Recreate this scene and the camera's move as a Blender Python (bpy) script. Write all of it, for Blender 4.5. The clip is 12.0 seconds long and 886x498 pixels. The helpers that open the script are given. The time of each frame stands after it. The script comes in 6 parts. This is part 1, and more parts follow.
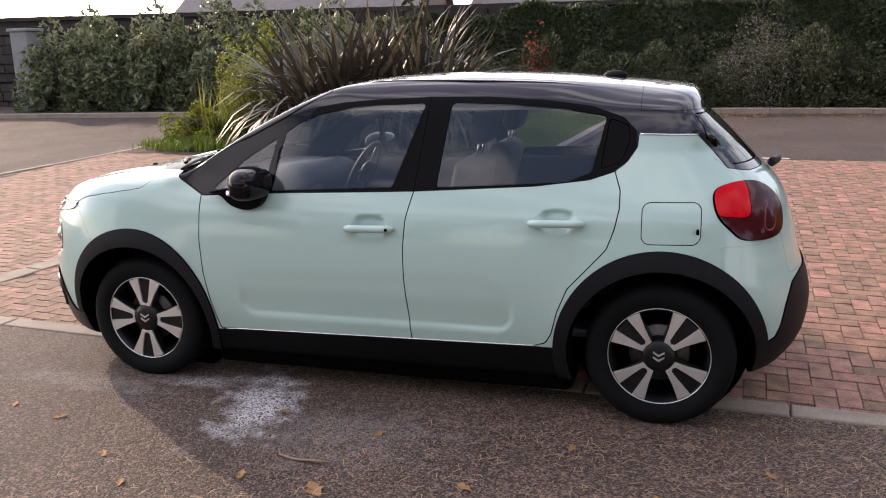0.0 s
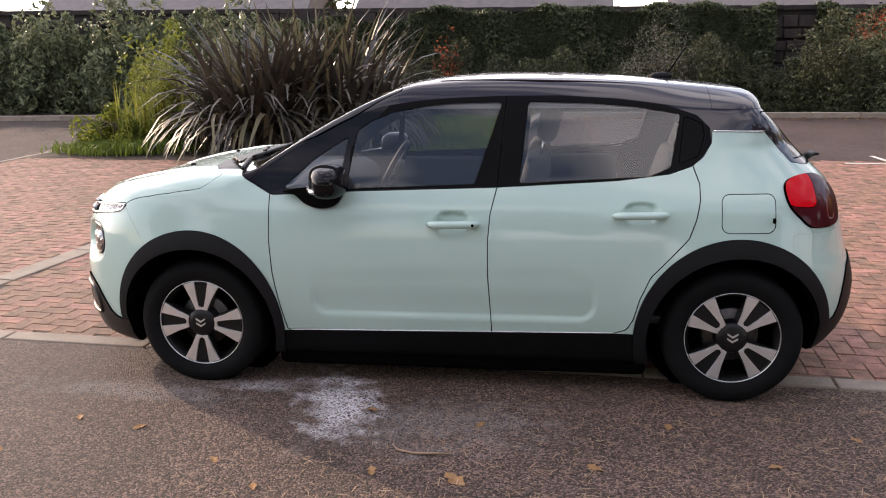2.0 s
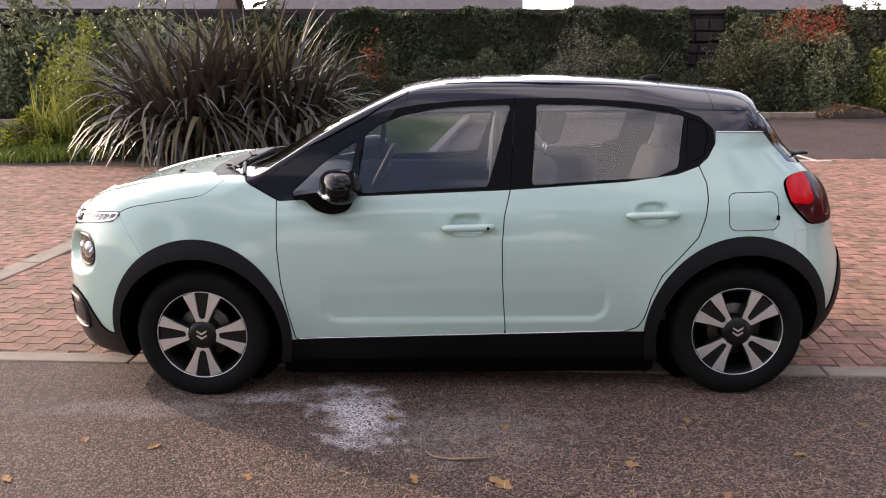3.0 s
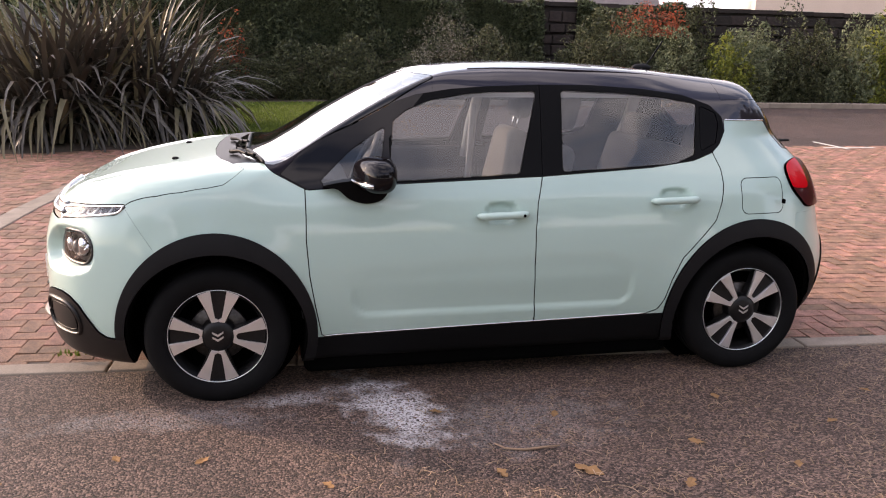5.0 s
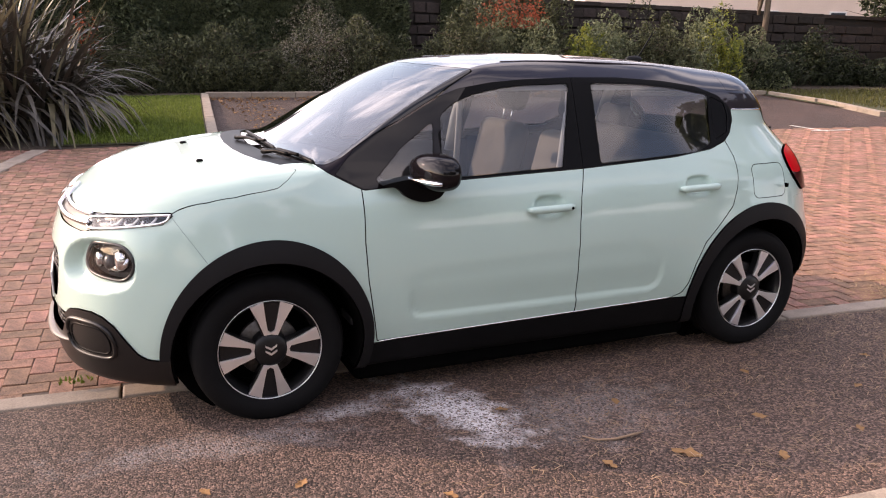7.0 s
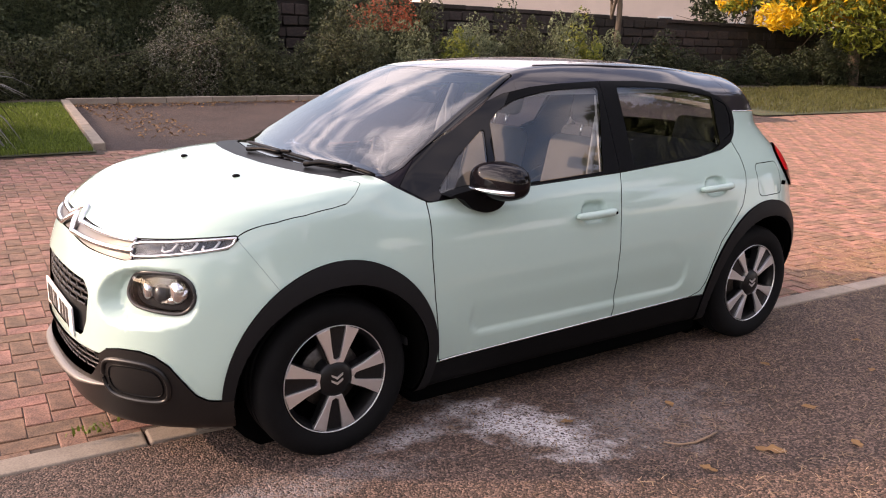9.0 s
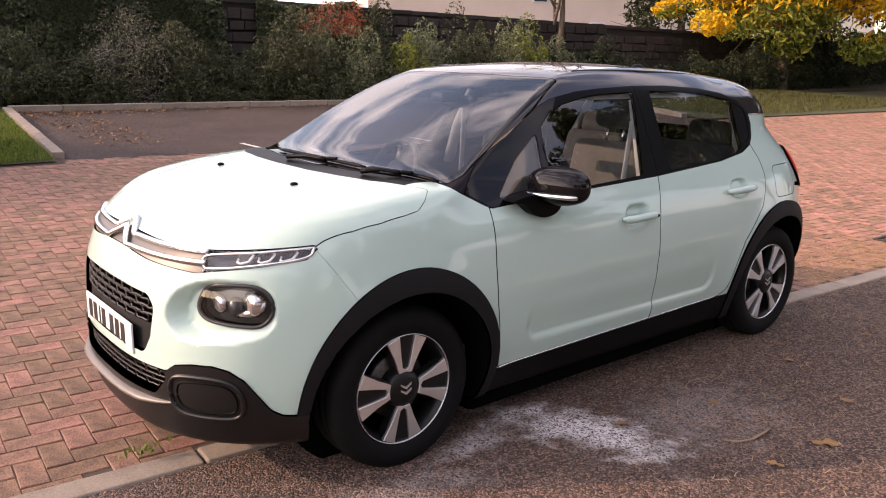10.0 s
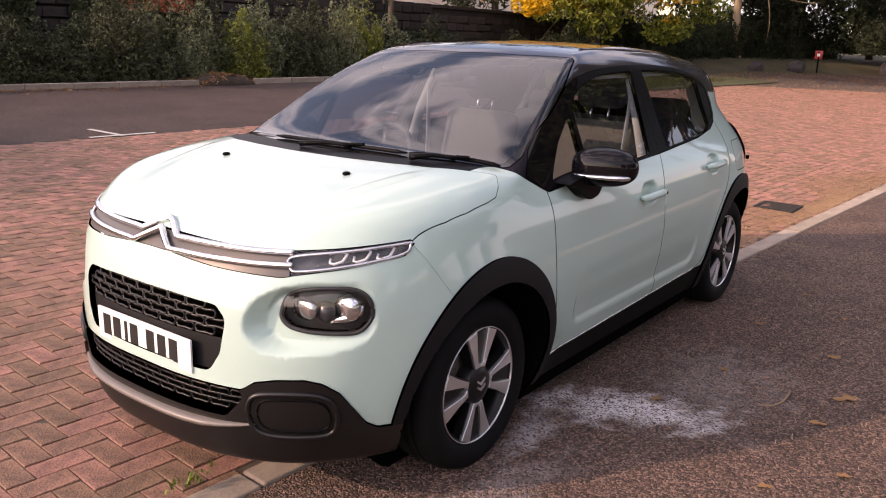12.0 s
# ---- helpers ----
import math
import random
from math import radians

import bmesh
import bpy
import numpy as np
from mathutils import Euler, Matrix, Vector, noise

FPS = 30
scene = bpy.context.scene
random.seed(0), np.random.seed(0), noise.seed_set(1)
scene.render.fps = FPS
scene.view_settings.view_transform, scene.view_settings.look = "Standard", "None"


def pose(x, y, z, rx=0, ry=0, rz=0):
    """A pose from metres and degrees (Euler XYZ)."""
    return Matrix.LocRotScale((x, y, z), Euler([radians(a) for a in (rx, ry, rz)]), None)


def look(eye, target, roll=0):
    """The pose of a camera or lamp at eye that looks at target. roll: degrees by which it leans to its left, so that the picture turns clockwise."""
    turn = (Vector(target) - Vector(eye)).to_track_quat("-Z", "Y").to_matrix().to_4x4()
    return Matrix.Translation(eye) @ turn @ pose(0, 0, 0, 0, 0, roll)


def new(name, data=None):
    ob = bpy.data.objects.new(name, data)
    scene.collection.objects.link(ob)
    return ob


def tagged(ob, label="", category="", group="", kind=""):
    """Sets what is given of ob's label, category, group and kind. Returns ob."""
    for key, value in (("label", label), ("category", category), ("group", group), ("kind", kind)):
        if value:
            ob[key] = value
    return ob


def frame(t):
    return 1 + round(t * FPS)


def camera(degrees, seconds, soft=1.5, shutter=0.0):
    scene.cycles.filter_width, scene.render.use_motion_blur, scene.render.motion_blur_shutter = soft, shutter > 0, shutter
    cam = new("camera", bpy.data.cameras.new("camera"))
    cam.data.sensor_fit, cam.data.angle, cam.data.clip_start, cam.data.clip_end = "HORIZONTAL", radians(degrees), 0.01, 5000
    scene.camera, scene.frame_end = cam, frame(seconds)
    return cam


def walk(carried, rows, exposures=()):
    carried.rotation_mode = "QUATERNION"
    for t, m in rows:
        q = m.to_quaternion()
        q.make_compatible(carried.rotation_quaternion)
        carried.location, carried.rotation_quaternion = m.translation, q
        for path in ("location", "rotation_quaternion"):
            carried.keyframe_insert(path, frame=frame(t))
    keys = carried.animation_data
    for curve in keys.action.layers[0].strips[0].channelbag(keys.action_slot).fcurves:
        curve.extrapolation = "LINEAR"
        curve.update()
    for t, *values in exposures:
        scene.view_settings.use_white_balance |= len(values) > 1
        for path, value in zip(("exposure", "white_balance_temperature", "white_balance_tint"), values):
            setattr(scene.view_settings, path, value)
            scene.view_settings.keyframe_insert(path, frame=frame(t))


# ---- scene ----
cam = camera(56.8, 12.0, soft=1.1)
PATH = [
    (0, (1.338, -4.206, 1.579), (0.783, -2.34, 1.122), -1.4),
    (0.5, (1.088, -4.306, 1.569), (0.608, -2.421, 1.103), -1.4),
    (1, (0.849, -4.437, 1.584), (0.436, -2.536, 1.12), -1.3),
    (1.5, (0.635, -4.516, 1.583), (0.295, -2.6, 1.123), -0.9),
    (2, (0.424, -4.489, 1.571), (0.172, -2.557, 1.12), -0.7),
    (2.5, (0.222, -4.463, 1.578), (0.067, -2.519, 1.134), -0.6),
    (3, (-0.064, -4.5, 1.581), (-0.092, -2.551, 1.131), -0.6),
    (3.2, (-0.133, -4.499, 1.576), (-0.129, -2.551, 1.124), -0.5),
    (4.8, (-0.896, -4.355, 1.551), (-0.55, -2.442, 1.083), 0.6),
    (5, (-0.99, -4.331, 1.569), (-0.6, -2.429, 1.089), 0.9),
    (5.5, (-1.203, -4.222, 1.553), (-0.737, -2.339, 1.067), 0.9),
    (6, (-1.405, -4.096, 1.556), (-0.846, -2.24, 1.065), 1.3),
    (6.5, (-1.682, -4.043, 1.561), (-1.009, -2.226, 1.067), 1.1),
    (7, (-1.88, -3.979, 1.566), (-1.112, -2.2, 1.07), 1.0),
    (7.2, (-1.932, -3.959, 1.556), (-1.141, -2.189, 1.068), 0.5),
    (8.8, (-2.514, -3.508, 1.549), (-1.447, -1.884, 1.073), 1.0),
    (9, (-2.587, -3.41, 1.554), (-1.487, -1.811, 1.07), 1.1),
    (9.5, (-2.736, -3.233, 1.55), (-1.582, -1.669, 1.078), 1.2),
    (10, (-2.981, -3.092, 1.545), (-1.748, -1.589, 1.076), 1.1),
    (10.5, (-3.142, -2.934, 1.532), (-1.817, -1.513, 1.057), 1.3),
    (11, (-3.257, -2.723, 1.517), (-1.854, -1.38, 1.04), 2.0),
    (11.5, (-3.405, -2.515, 1.525), (-1.923, -1.261, 1.044), 1.8),
    (12, (-3.52, -2.312, 1.52), (-1.974, -1.149, 1.014), 1.5),
]
walk(cam, [(t, look(eye, target, roll)) for t, eye, target, roll in PATH],
     exposures=[(0, 0.90, 7750, 22), (3.2, 0.90, 7850, 24), (7.0, 1.01, 8100, 28), (9.5, 0.87, 8350, 30), (12, 0.47, 8150, 34)])

# ---- light ----
SUN_AT = Vector((-1.6, 1.1, 0.79)).normalized()
world = bpy.data.worlds.new("sky")
scene.world = world
world.use_nodes = True
wn = world.node_tree.nodes
wl = world.node_tree.links
sky = wn.new("ShaderNodeTexSky")
sky.sky_type = "NISHITA"
sky.sun_disc = False
sky.sun_elevation = math.asin(SUN_AT.z)
sky.sun_rotation = math.atan2(SUN_AT.x, SUN_AT.y)
sky.air_density, sky.dust_density, sky.ozone_density = 1.1, 0.7, 2.5
coord = wn.new("ShaderNodeTexCoord")
stretch = wn.new("ShaderNodeMapping")
stretch.inputs["Scale"].default_value = (1.2, 1.2, 3.5)
cloud = wn.new("ShaderNodeTexNoise")
cloud.inputs["Scale"].default_value, cloud.inputs["Detail"].default_value = 2.6, 7
ramp = wn.new("ShaderNodeValToRGB")
ramp.color_ramp.elements[0].position, ramp.color_ramp.elements[1].position = 0.45, 0.60
ramp.color_ramp.elements[0].color = (0.04, 0.04, 0.04, 1)
both = wn.new("ShaderNodeMixRGB")
toward = wn.new("ShaderNodeVectorMath")
toward.operation = "DOT_PRODUCT"
toward.inputs[1].default_value = SUN_AT
wl.new(coord.outputs["Generated"], toward.inputs[0])
glow = wn.new("ShaderNodeMapRange")
glow.interpolation_type = "SMOOTHERSTEP"
glow.inputs["From Min"].default_value, glow.inputs["From Max"].default_value = 0.1, 1.0
glow.inputs["To Min"].default_value, glow.inputs["To Max"].default_value = 0.85, 1.9
wl.new(toward.outputs["Value"], glow.inputs["Value"])
lit = wn.new("ShaderNodeVectorMath")
lit.operation = "SCALE"
lit.inputs[0].default_value = (10.2, 11.4, 13.3)
wl.new(glow.outputs[0], lit.inputs["Scale"])
wl.new(lit.outputs[0], both.inputs["Color2"])
wl.new(coord.outputs["Generated"], stretch.inputs["Vector"])
wl.new(stretch.outputs["Vector"], cloud.inputs["Vector"])
wl.new(cloud.outputs["Fac"], ramp.inputs["Fac"])
wl.new(ramp.outputs["Color"], both.inputs["Fac"])
clear = wn.new("ShaderNodeVectorMath")
clear.operation = "SCALE"
clear.inputs["Scale"].default_value = 1.8
wl.new(sky.outputs["Color"], clear.inputs[0])
wl.new(clear.outputs[0], both.inputs["Color1"])
haze = wn.new("ShaderNodeMapRange")
haze.interpolation_type = "SMOOTHERSTEP"
haze.inputs["From Min"].default_value, haze.inputs["From Max"].default_value = 0.20, 1.05
haze.inputs["To Min"].default_value, haze.inputs["To Max"].default_value = 0.0, 5.0
wl.new(toward.outputs["Value"], haze.inputs["Value"])
axes = wn.new("ShaderNodeSeparateXYZ")
wl.new(coord.outputs["Generated"], axes.inputs[0])
low = wn.new("ShaderNodeMapRange")
low.interpolation_type = "SMOOTHERSTEP"
low.inputs["From Min"].default_value, low.inputs["From Max"].default_value = 0.45, 0.0
low.inputs["To Min"].default_value, low.inputs["To Max"].default_value = 0.9, 3.2
wl.new(axes.outputs["Z"], low.inputs["Value"])
thick = wn.new("ShaderNodeMath")
thick.operation = "MULTIPLY"
wl.new(haze.outputs[0], thick.inputs[0])
wl.new(low.outputs[0], thick.inputs[1])
veil = wn.new("ShaderNodeMixRGB")
veil.blend_type = "ADD"
veil.inputs["Fac"].default_value = 1.0
wl.new(both.outputs["Color"], veil.inputs["Color1"])
wl.new(thick.outputs[0], veil.inputs["Color2"])
wl.new(veil.outputs["Color"], wn["Background"].inputs["Color"])
wn["Background"].inputs["Strength"].default_value = 0.111
sun = new("sun", bpy.data.lights.new("sun", "SUN"))
sun.data.energy, sun.data.angle, sun.data.color = 2.8, radians(0.6), (1.0, 0.85, 0.67)
sun.matrix_world = look(SUN_AT * 50, (0, 0, 0))

# ---- materials ----


def nodes_of(name):
    m = bpy.data.materials.new(name)
    m.use_nodes = True
    n, l = m.node_tree.nodes, m.node_tree.links
    return m, n, l, n["Principled BSDF"]


def surface(name, a, b=None, rough=0.6, metal=0.0, scale=6.0, fine=90.0, bump=0.15, depth=0.004, coat=0.0, by="", spread=0.25, spec=0.5, stretch=None):
    """Two tones mixed by coarse and fine noise, with relief; by: 'piece' or 'island' varies single pieces."""
    m, n, l, p = nodes_of(name)
    b = b or tuple(0.75 * c for c in a)
    at = n.new("ShaderNodeTexCoord")
    src = at.outputs["Object"]
    if stretch:
        mp = n.new("ShaderNodeMapping")
        mp.inputs["Scale"].default_value = stretch
        l.new(src, mp.inputs["Vector"])
        src = mp.outputs["Vector"]
    n1, n2 = n.new("ShaderNodeTexNoise"), n.new("ShaderNodeTexNoise")
    n1.inputs["Scale"].default_value, n1.inputs["Detail"].default_value = scale, 5
    n2.inputs["Scale"].default_value, n2.inputs["Detail"].default_value = fine, 3
    l.new(src, n1.inputs["Vector"])
    l.new(src, n2.inputs["Vector"])
    add = n.new("ShaderNodeMath")
    add.operation = "MULTIPLY_ADD"
    add.inputs[1].default_value = 0.5
    half = n.new("ShaderNodeMath")
    half.operation = "MULTIPLY"
    half.inputs[1].default_value = 0.5
    l.new(n1.outputs["Fac"], half.inputs[0])
    l.new(n2.outputs["Fac"], add.inputs[0])
    l.new(half.outputs[0], add.inputs[2])
    r = n.new("ShaderNodeValToRGB")
    r.color_ramp.elements[0].position, r.color_ramp.elements[1].position = 0.36, 0.64
    r.color_ramp.elements[0].color, r.color_ramp.elements[1].color = (*b, 1), (*a, 1)
    l.new(add.outputs[0], r.inputs["Fac"])
    out = r.outputs["Color"]
    if by:
        if by == "piece":
            rnd = n.new("ShaderNodeObjectInfo").outputs["Random"]
        else:
            rnd = n.new("ShaderNodeNewGeometry").outputs["Random Per Island"]
        hsv = n.new("ShaderNodeHueSaturation")
        rng = n.new("ShaderNodeMapRange")
        rng.inputs["To Min"].default_value, rng.inputs["To Max"].default_value = 1 - spread, 1 + spread
        l.new(rnd, rng.inputs["Value"])
        l.new(rng.outputs[0], hsv.inputs["Value"])
        rng2 = n.new("ShaderNodeMapRange")
        rng2.inputs["To Min"].default_value, rng2.inputs["To Max"].default_value = 0.5 + 0.05 * spread, 0.5 - 0.05 * spread
        l.new(rnd, rng2.inputs["Value"])
        l.new(rng2.outputs[0], hsv.inputs["Hue"])
        l.new(out, hsv.inputs["Color"])
        out = hsv.outputs["Color"]
    l.new(out, p.inputs["Base Color"])
    p.inputs["Roughness"].default_value, p.inputs["Metallic"].default_value = rough, metal
    p.inputs["Diffuse Roughness"].default_value = 0.6 if rough > 0.8 else 0.0
    p.inputs["Coat Weight"].default_value, p.inputs["Coat Roughness"].default_value = coat, 0.03
    p.inputs["Specular IOR Level"].default_value = spec
    if bump:
        bp = n.new("ShaderNodeBump")
        bp.inputs["Strength"].default_value, bp.inputs["Distance"].default_value = bump, depth
        l.new(n2.outputs["Fac"], bp.inputs["Height"])
        l.new(bp.outputs[0], p.inputs["Normal"])
    return m


def leafy(name, a, b, rough=0.5, light=0.25):
    """Leaves: each its own tone, a little light comes through."""
    m, n, l, p = nodes_of(name)
    rnd = n.new("ShaderNodeNewGeometry").outputs["Random Per Island"]
    r = n.new("ShaderNodeValToRGB")
    r.color_ramp.elements[0].color, r.color_ramp.elements[1].color = (*b, 1), (*a, 1)
    l.new(rnd, r.inputs["Fac"])
    l.new(r.outputs["Color"], p.inputs["Base Color"])
    p.inputs["Roughness"].default_value = rough
    p.inputs["Specular IOR Level"].default_value = 0.2
    tr = n.new("ShaderNodeBsdfTranslucent")
    l.new(r.outputs["Color"], tr.inputs["Color"])
    mix = n.new("ShaderNodeMixShader")
    mix.inputs[0].default_value = light
    l.new(p.outputs[0], mix.inputs[1])
    l.new(tr.outputs[0], mix.inputs[2])
    l.new(mix.outputs[0], n["Material Output"].inputs["Surface"])
    return m


def pane_glass(name, tint, mirror=0.085):
    m, n, l, p = nodes_of(name)
    n.remove(p)
    clear, gloss, mix, lw = n.new("ShaderNodeBsdfTransparent"), n.new("ShaderNodeBsdfGlossy"), n.new("ShaderNodeMixShader"), n.new("ShaderNodeLayerWeight")
    clear.inputs["Color"].default_value = (*tint, 1)
    gloss.inputs["Roughness"].default_value = 0.01
    lw.inputs["Blend"].default_value = 0.5
    pw, ma = n.new("ShaderNodeMath"), n.new("ShaderNodeMath")
    pw.operation, ma.operation = "POWER", "MULTIPLY_ADD"
    pw.inputs[1].default_value, ma.inputs[1].default_value, ma.inputs[2].default_value = 4.0, 1 - mirror, mirror
    l.new(lw.outputs["Facing"], pw.inputs[0])
    l.new(pw.outputs[0], ma.inputs[0])
    l.new(ma.outputs[0], mix.inputs[0])
    l.new(clear.outputs[0], mix.inputs[1])
    l.new(gloss.outputs[0], mix.inputs[2])
    l.new(mix.outputs[0], n["Material Output"].inputs["Surface"])
    return m


PAINT = surface("mint_paint", (0.425, 0.575, 0.522), (0.412, 0.56, 0.508), rough=0.35, scale=2, fine=900, bump=0.0, coat=1.0, spec=0.15)
BLACK_GLOSS = surface("black_gloss_paint", (0.017, 0.012, 0.019), (0.014, 0.010, 0.016), rough=0.3, scale=2, fine=900, bump=0.0, coat=1.0, spec=0.1)
BLACK_GLOSS.node_tree.nodes["Principled BSDF"].inputs["Coat Roughness"].default_value = 0.03
PILLAR_BLACK = surface("black_pillar_paint", (0.013, 0.011, 0.015), (0.011, 0.009, 0.013), rough=0.3, scale=2, fine=900, bump=0.0, coat=0.12, spec=0.0)
FRIT = surface("black_glass_border", (0.006, 0.006, 0.007), (0.005, 0.005, 0.006), rough=0.3, bump=0.0, coat=1.0, spec=0.0)
BLACK_CAP = surface("black_mirror_cap", (0.006, 0.005, 0.006), (0.005, 0.004, 0.005), rough=0.3, bump=0.0, coat=0.5, spec=0.0)
PLASTIC = surface("black_textured_plastic", (0.0085, 0.0085, 0.0098), (0.0062, 0.0062, 0.007), rough=0.58, scale=5, fine=900, bump=0.12, depth=0.001, spec=0.2)
BUMPER = surface("satin_bumper_plastic", (0.008, 0.007, 0.007), (0.006, 0.0055, 0.0055), rough=0.36, scale=5, fine=900, bump=0.08, depth=0.001, spec=0.42)
# Darker copy of the black plastic; the sill's deep shade is in its colour.
SILL_SHADE_BLACK = surface("shade_dark_sill_plastic", (0.0055, 0.0055, 0.006), (0.004, 0.004, 0.0045), rough=0.62, scale=5, fine=900, bump=0.1, depth=0.001, spec=0.1)
LIP_GREY = surface("grey_bumper_lip", (0.15, 0.13, 0.115), (0.11, 0.096, 0.085), rough=0.42, scale=5, fine=900, bump=0.05, depth=0.001)
TRIM = surface("black_window_trim", (0.004, 0.004, 0.0045), (0.003, 0.003, 0.0034), rough=0.38, scale=5, fine=400, bump=0.0, spec=0.06)
# Shade of gaps and hollows is put into this near-black colour.
DARK = surface("cavity_shade_black", (0.003, 0.003, 0.003), (0.002, 0.002, 0.002), rough=0.9, bump=0.0, spec=0.0)
RUBBER = surface("tyre_rubber", (0.0055, 0.0055, 0.006), (0.0035, 0.0035, 0.004), rough=0.75, spec=0.14, scale=14, fine=220, bump=0.2, depth=0.001)
ALLOY = surface("machined_alloy", (0.90, 0.91, 0.93), (0.80, 0.81, 0.83), rough=0.40, metal=1.0, scale=9, fine=600, bump=0.05, depth=0.0005)
RIM_BLACK = surface("black_rim_paint", (0.010, 0.010, 0.011), (0.004, 0.004, 0.004), rough=0.35, bump=0.0, spec=0.3)
CHROME = surface("chrome", (0.78, 0.78, 0.79), (0.72, 0.72, 0.73), rough=0.16, metal=1.0, bump=0.0)
GREY_METAL = surface("brushed_grey_trim", (0.11, 0.10, 0.095), (0.085, 0.078, 0.074), rough=0.45, metal=0.6, fine=300, bump=0.03)
RED_LENS = surface("red_lamp_lens", (0.66, 0.003, 0.010), (0.58, 0.002, 0.008), rough=0.3, bump=0.0, coat=0.25, spec=0.05)
DARK_LENS = surface("smoked_red_lens", (0.075, 0.003, 0.007), (0.035, 0.0015, 0.004), rough=0.3, bump=0.0, coat=0.4, spec=0.1)
DEEP_RED = surface("deep_red_light_guide", (0.16, 0.006, 0.012), (0.12, 0.004, 0.009), rough=0.3, bump=0.0, coat=0.5)
LAMP_BLACK = surface("lamp_bezel", (0.03, 0.03, 0.032), (0.02, 0.02, 0.021), rough=0.3, bump=0.0)
WHITE_LENS = surface("white_light_guide", (0.75, 0.76, 0.78), (0.66, 0.67, 0.7), rough=0.25, bump=0.0, coat=0.5)
PLATE = surface("plate_white", (0.82, 0.82, 0.80), (0.78, 0.78, 0.76), rough=0.35, bump=0.0)
PLATE_INK = surface("plate_black", (0.015, 0.015, 0.015), rough=0.4, bump=0.0)
GLASS = pane_glass("clear_car_glass", (0.62, 0.66, 0.70), 0.085)
SCREEN = pane_glass("windscreen_glass", (0.46, 0.51, 0.56), 0.10)
LENS = pane_glass("lamp_cover_glass", (0.95, 0.96, 0.97), 0.06)
SEAT_DARK = surface("dark_seat_cloth", (0.045, 0.047, 0.056), (0.03, 0.032, 0.040), rough=0.9, fine=500, bump=0.3, depth=0.002)
SEAT_PALE = surface("grey_seat_cloth", (0.17, 0.152, 0.138), (0.12, 0.108, 0.10), rough=0.9, fine=500, bump=0.3, depth=0.002)
CABIN_DARK = surface("cabin_plastic", (0.03, 0.031, 0.035), (0.024, 0.025, 0.028), rough=0.6, fine=400, bump=0.1)
CABIN_PALE = surface("pale_cabin_lining", (0.52, 0.515, 0.50), (0.45, 0.445, 0.44), rough=0.85, fine=500, bump=0.1)
STEEL = surface("brake_steel", (0.10, 0.09, 0.085), (0.05, 0.042, 0.036), rough=0.4, metal=0.8, bump=0.05)


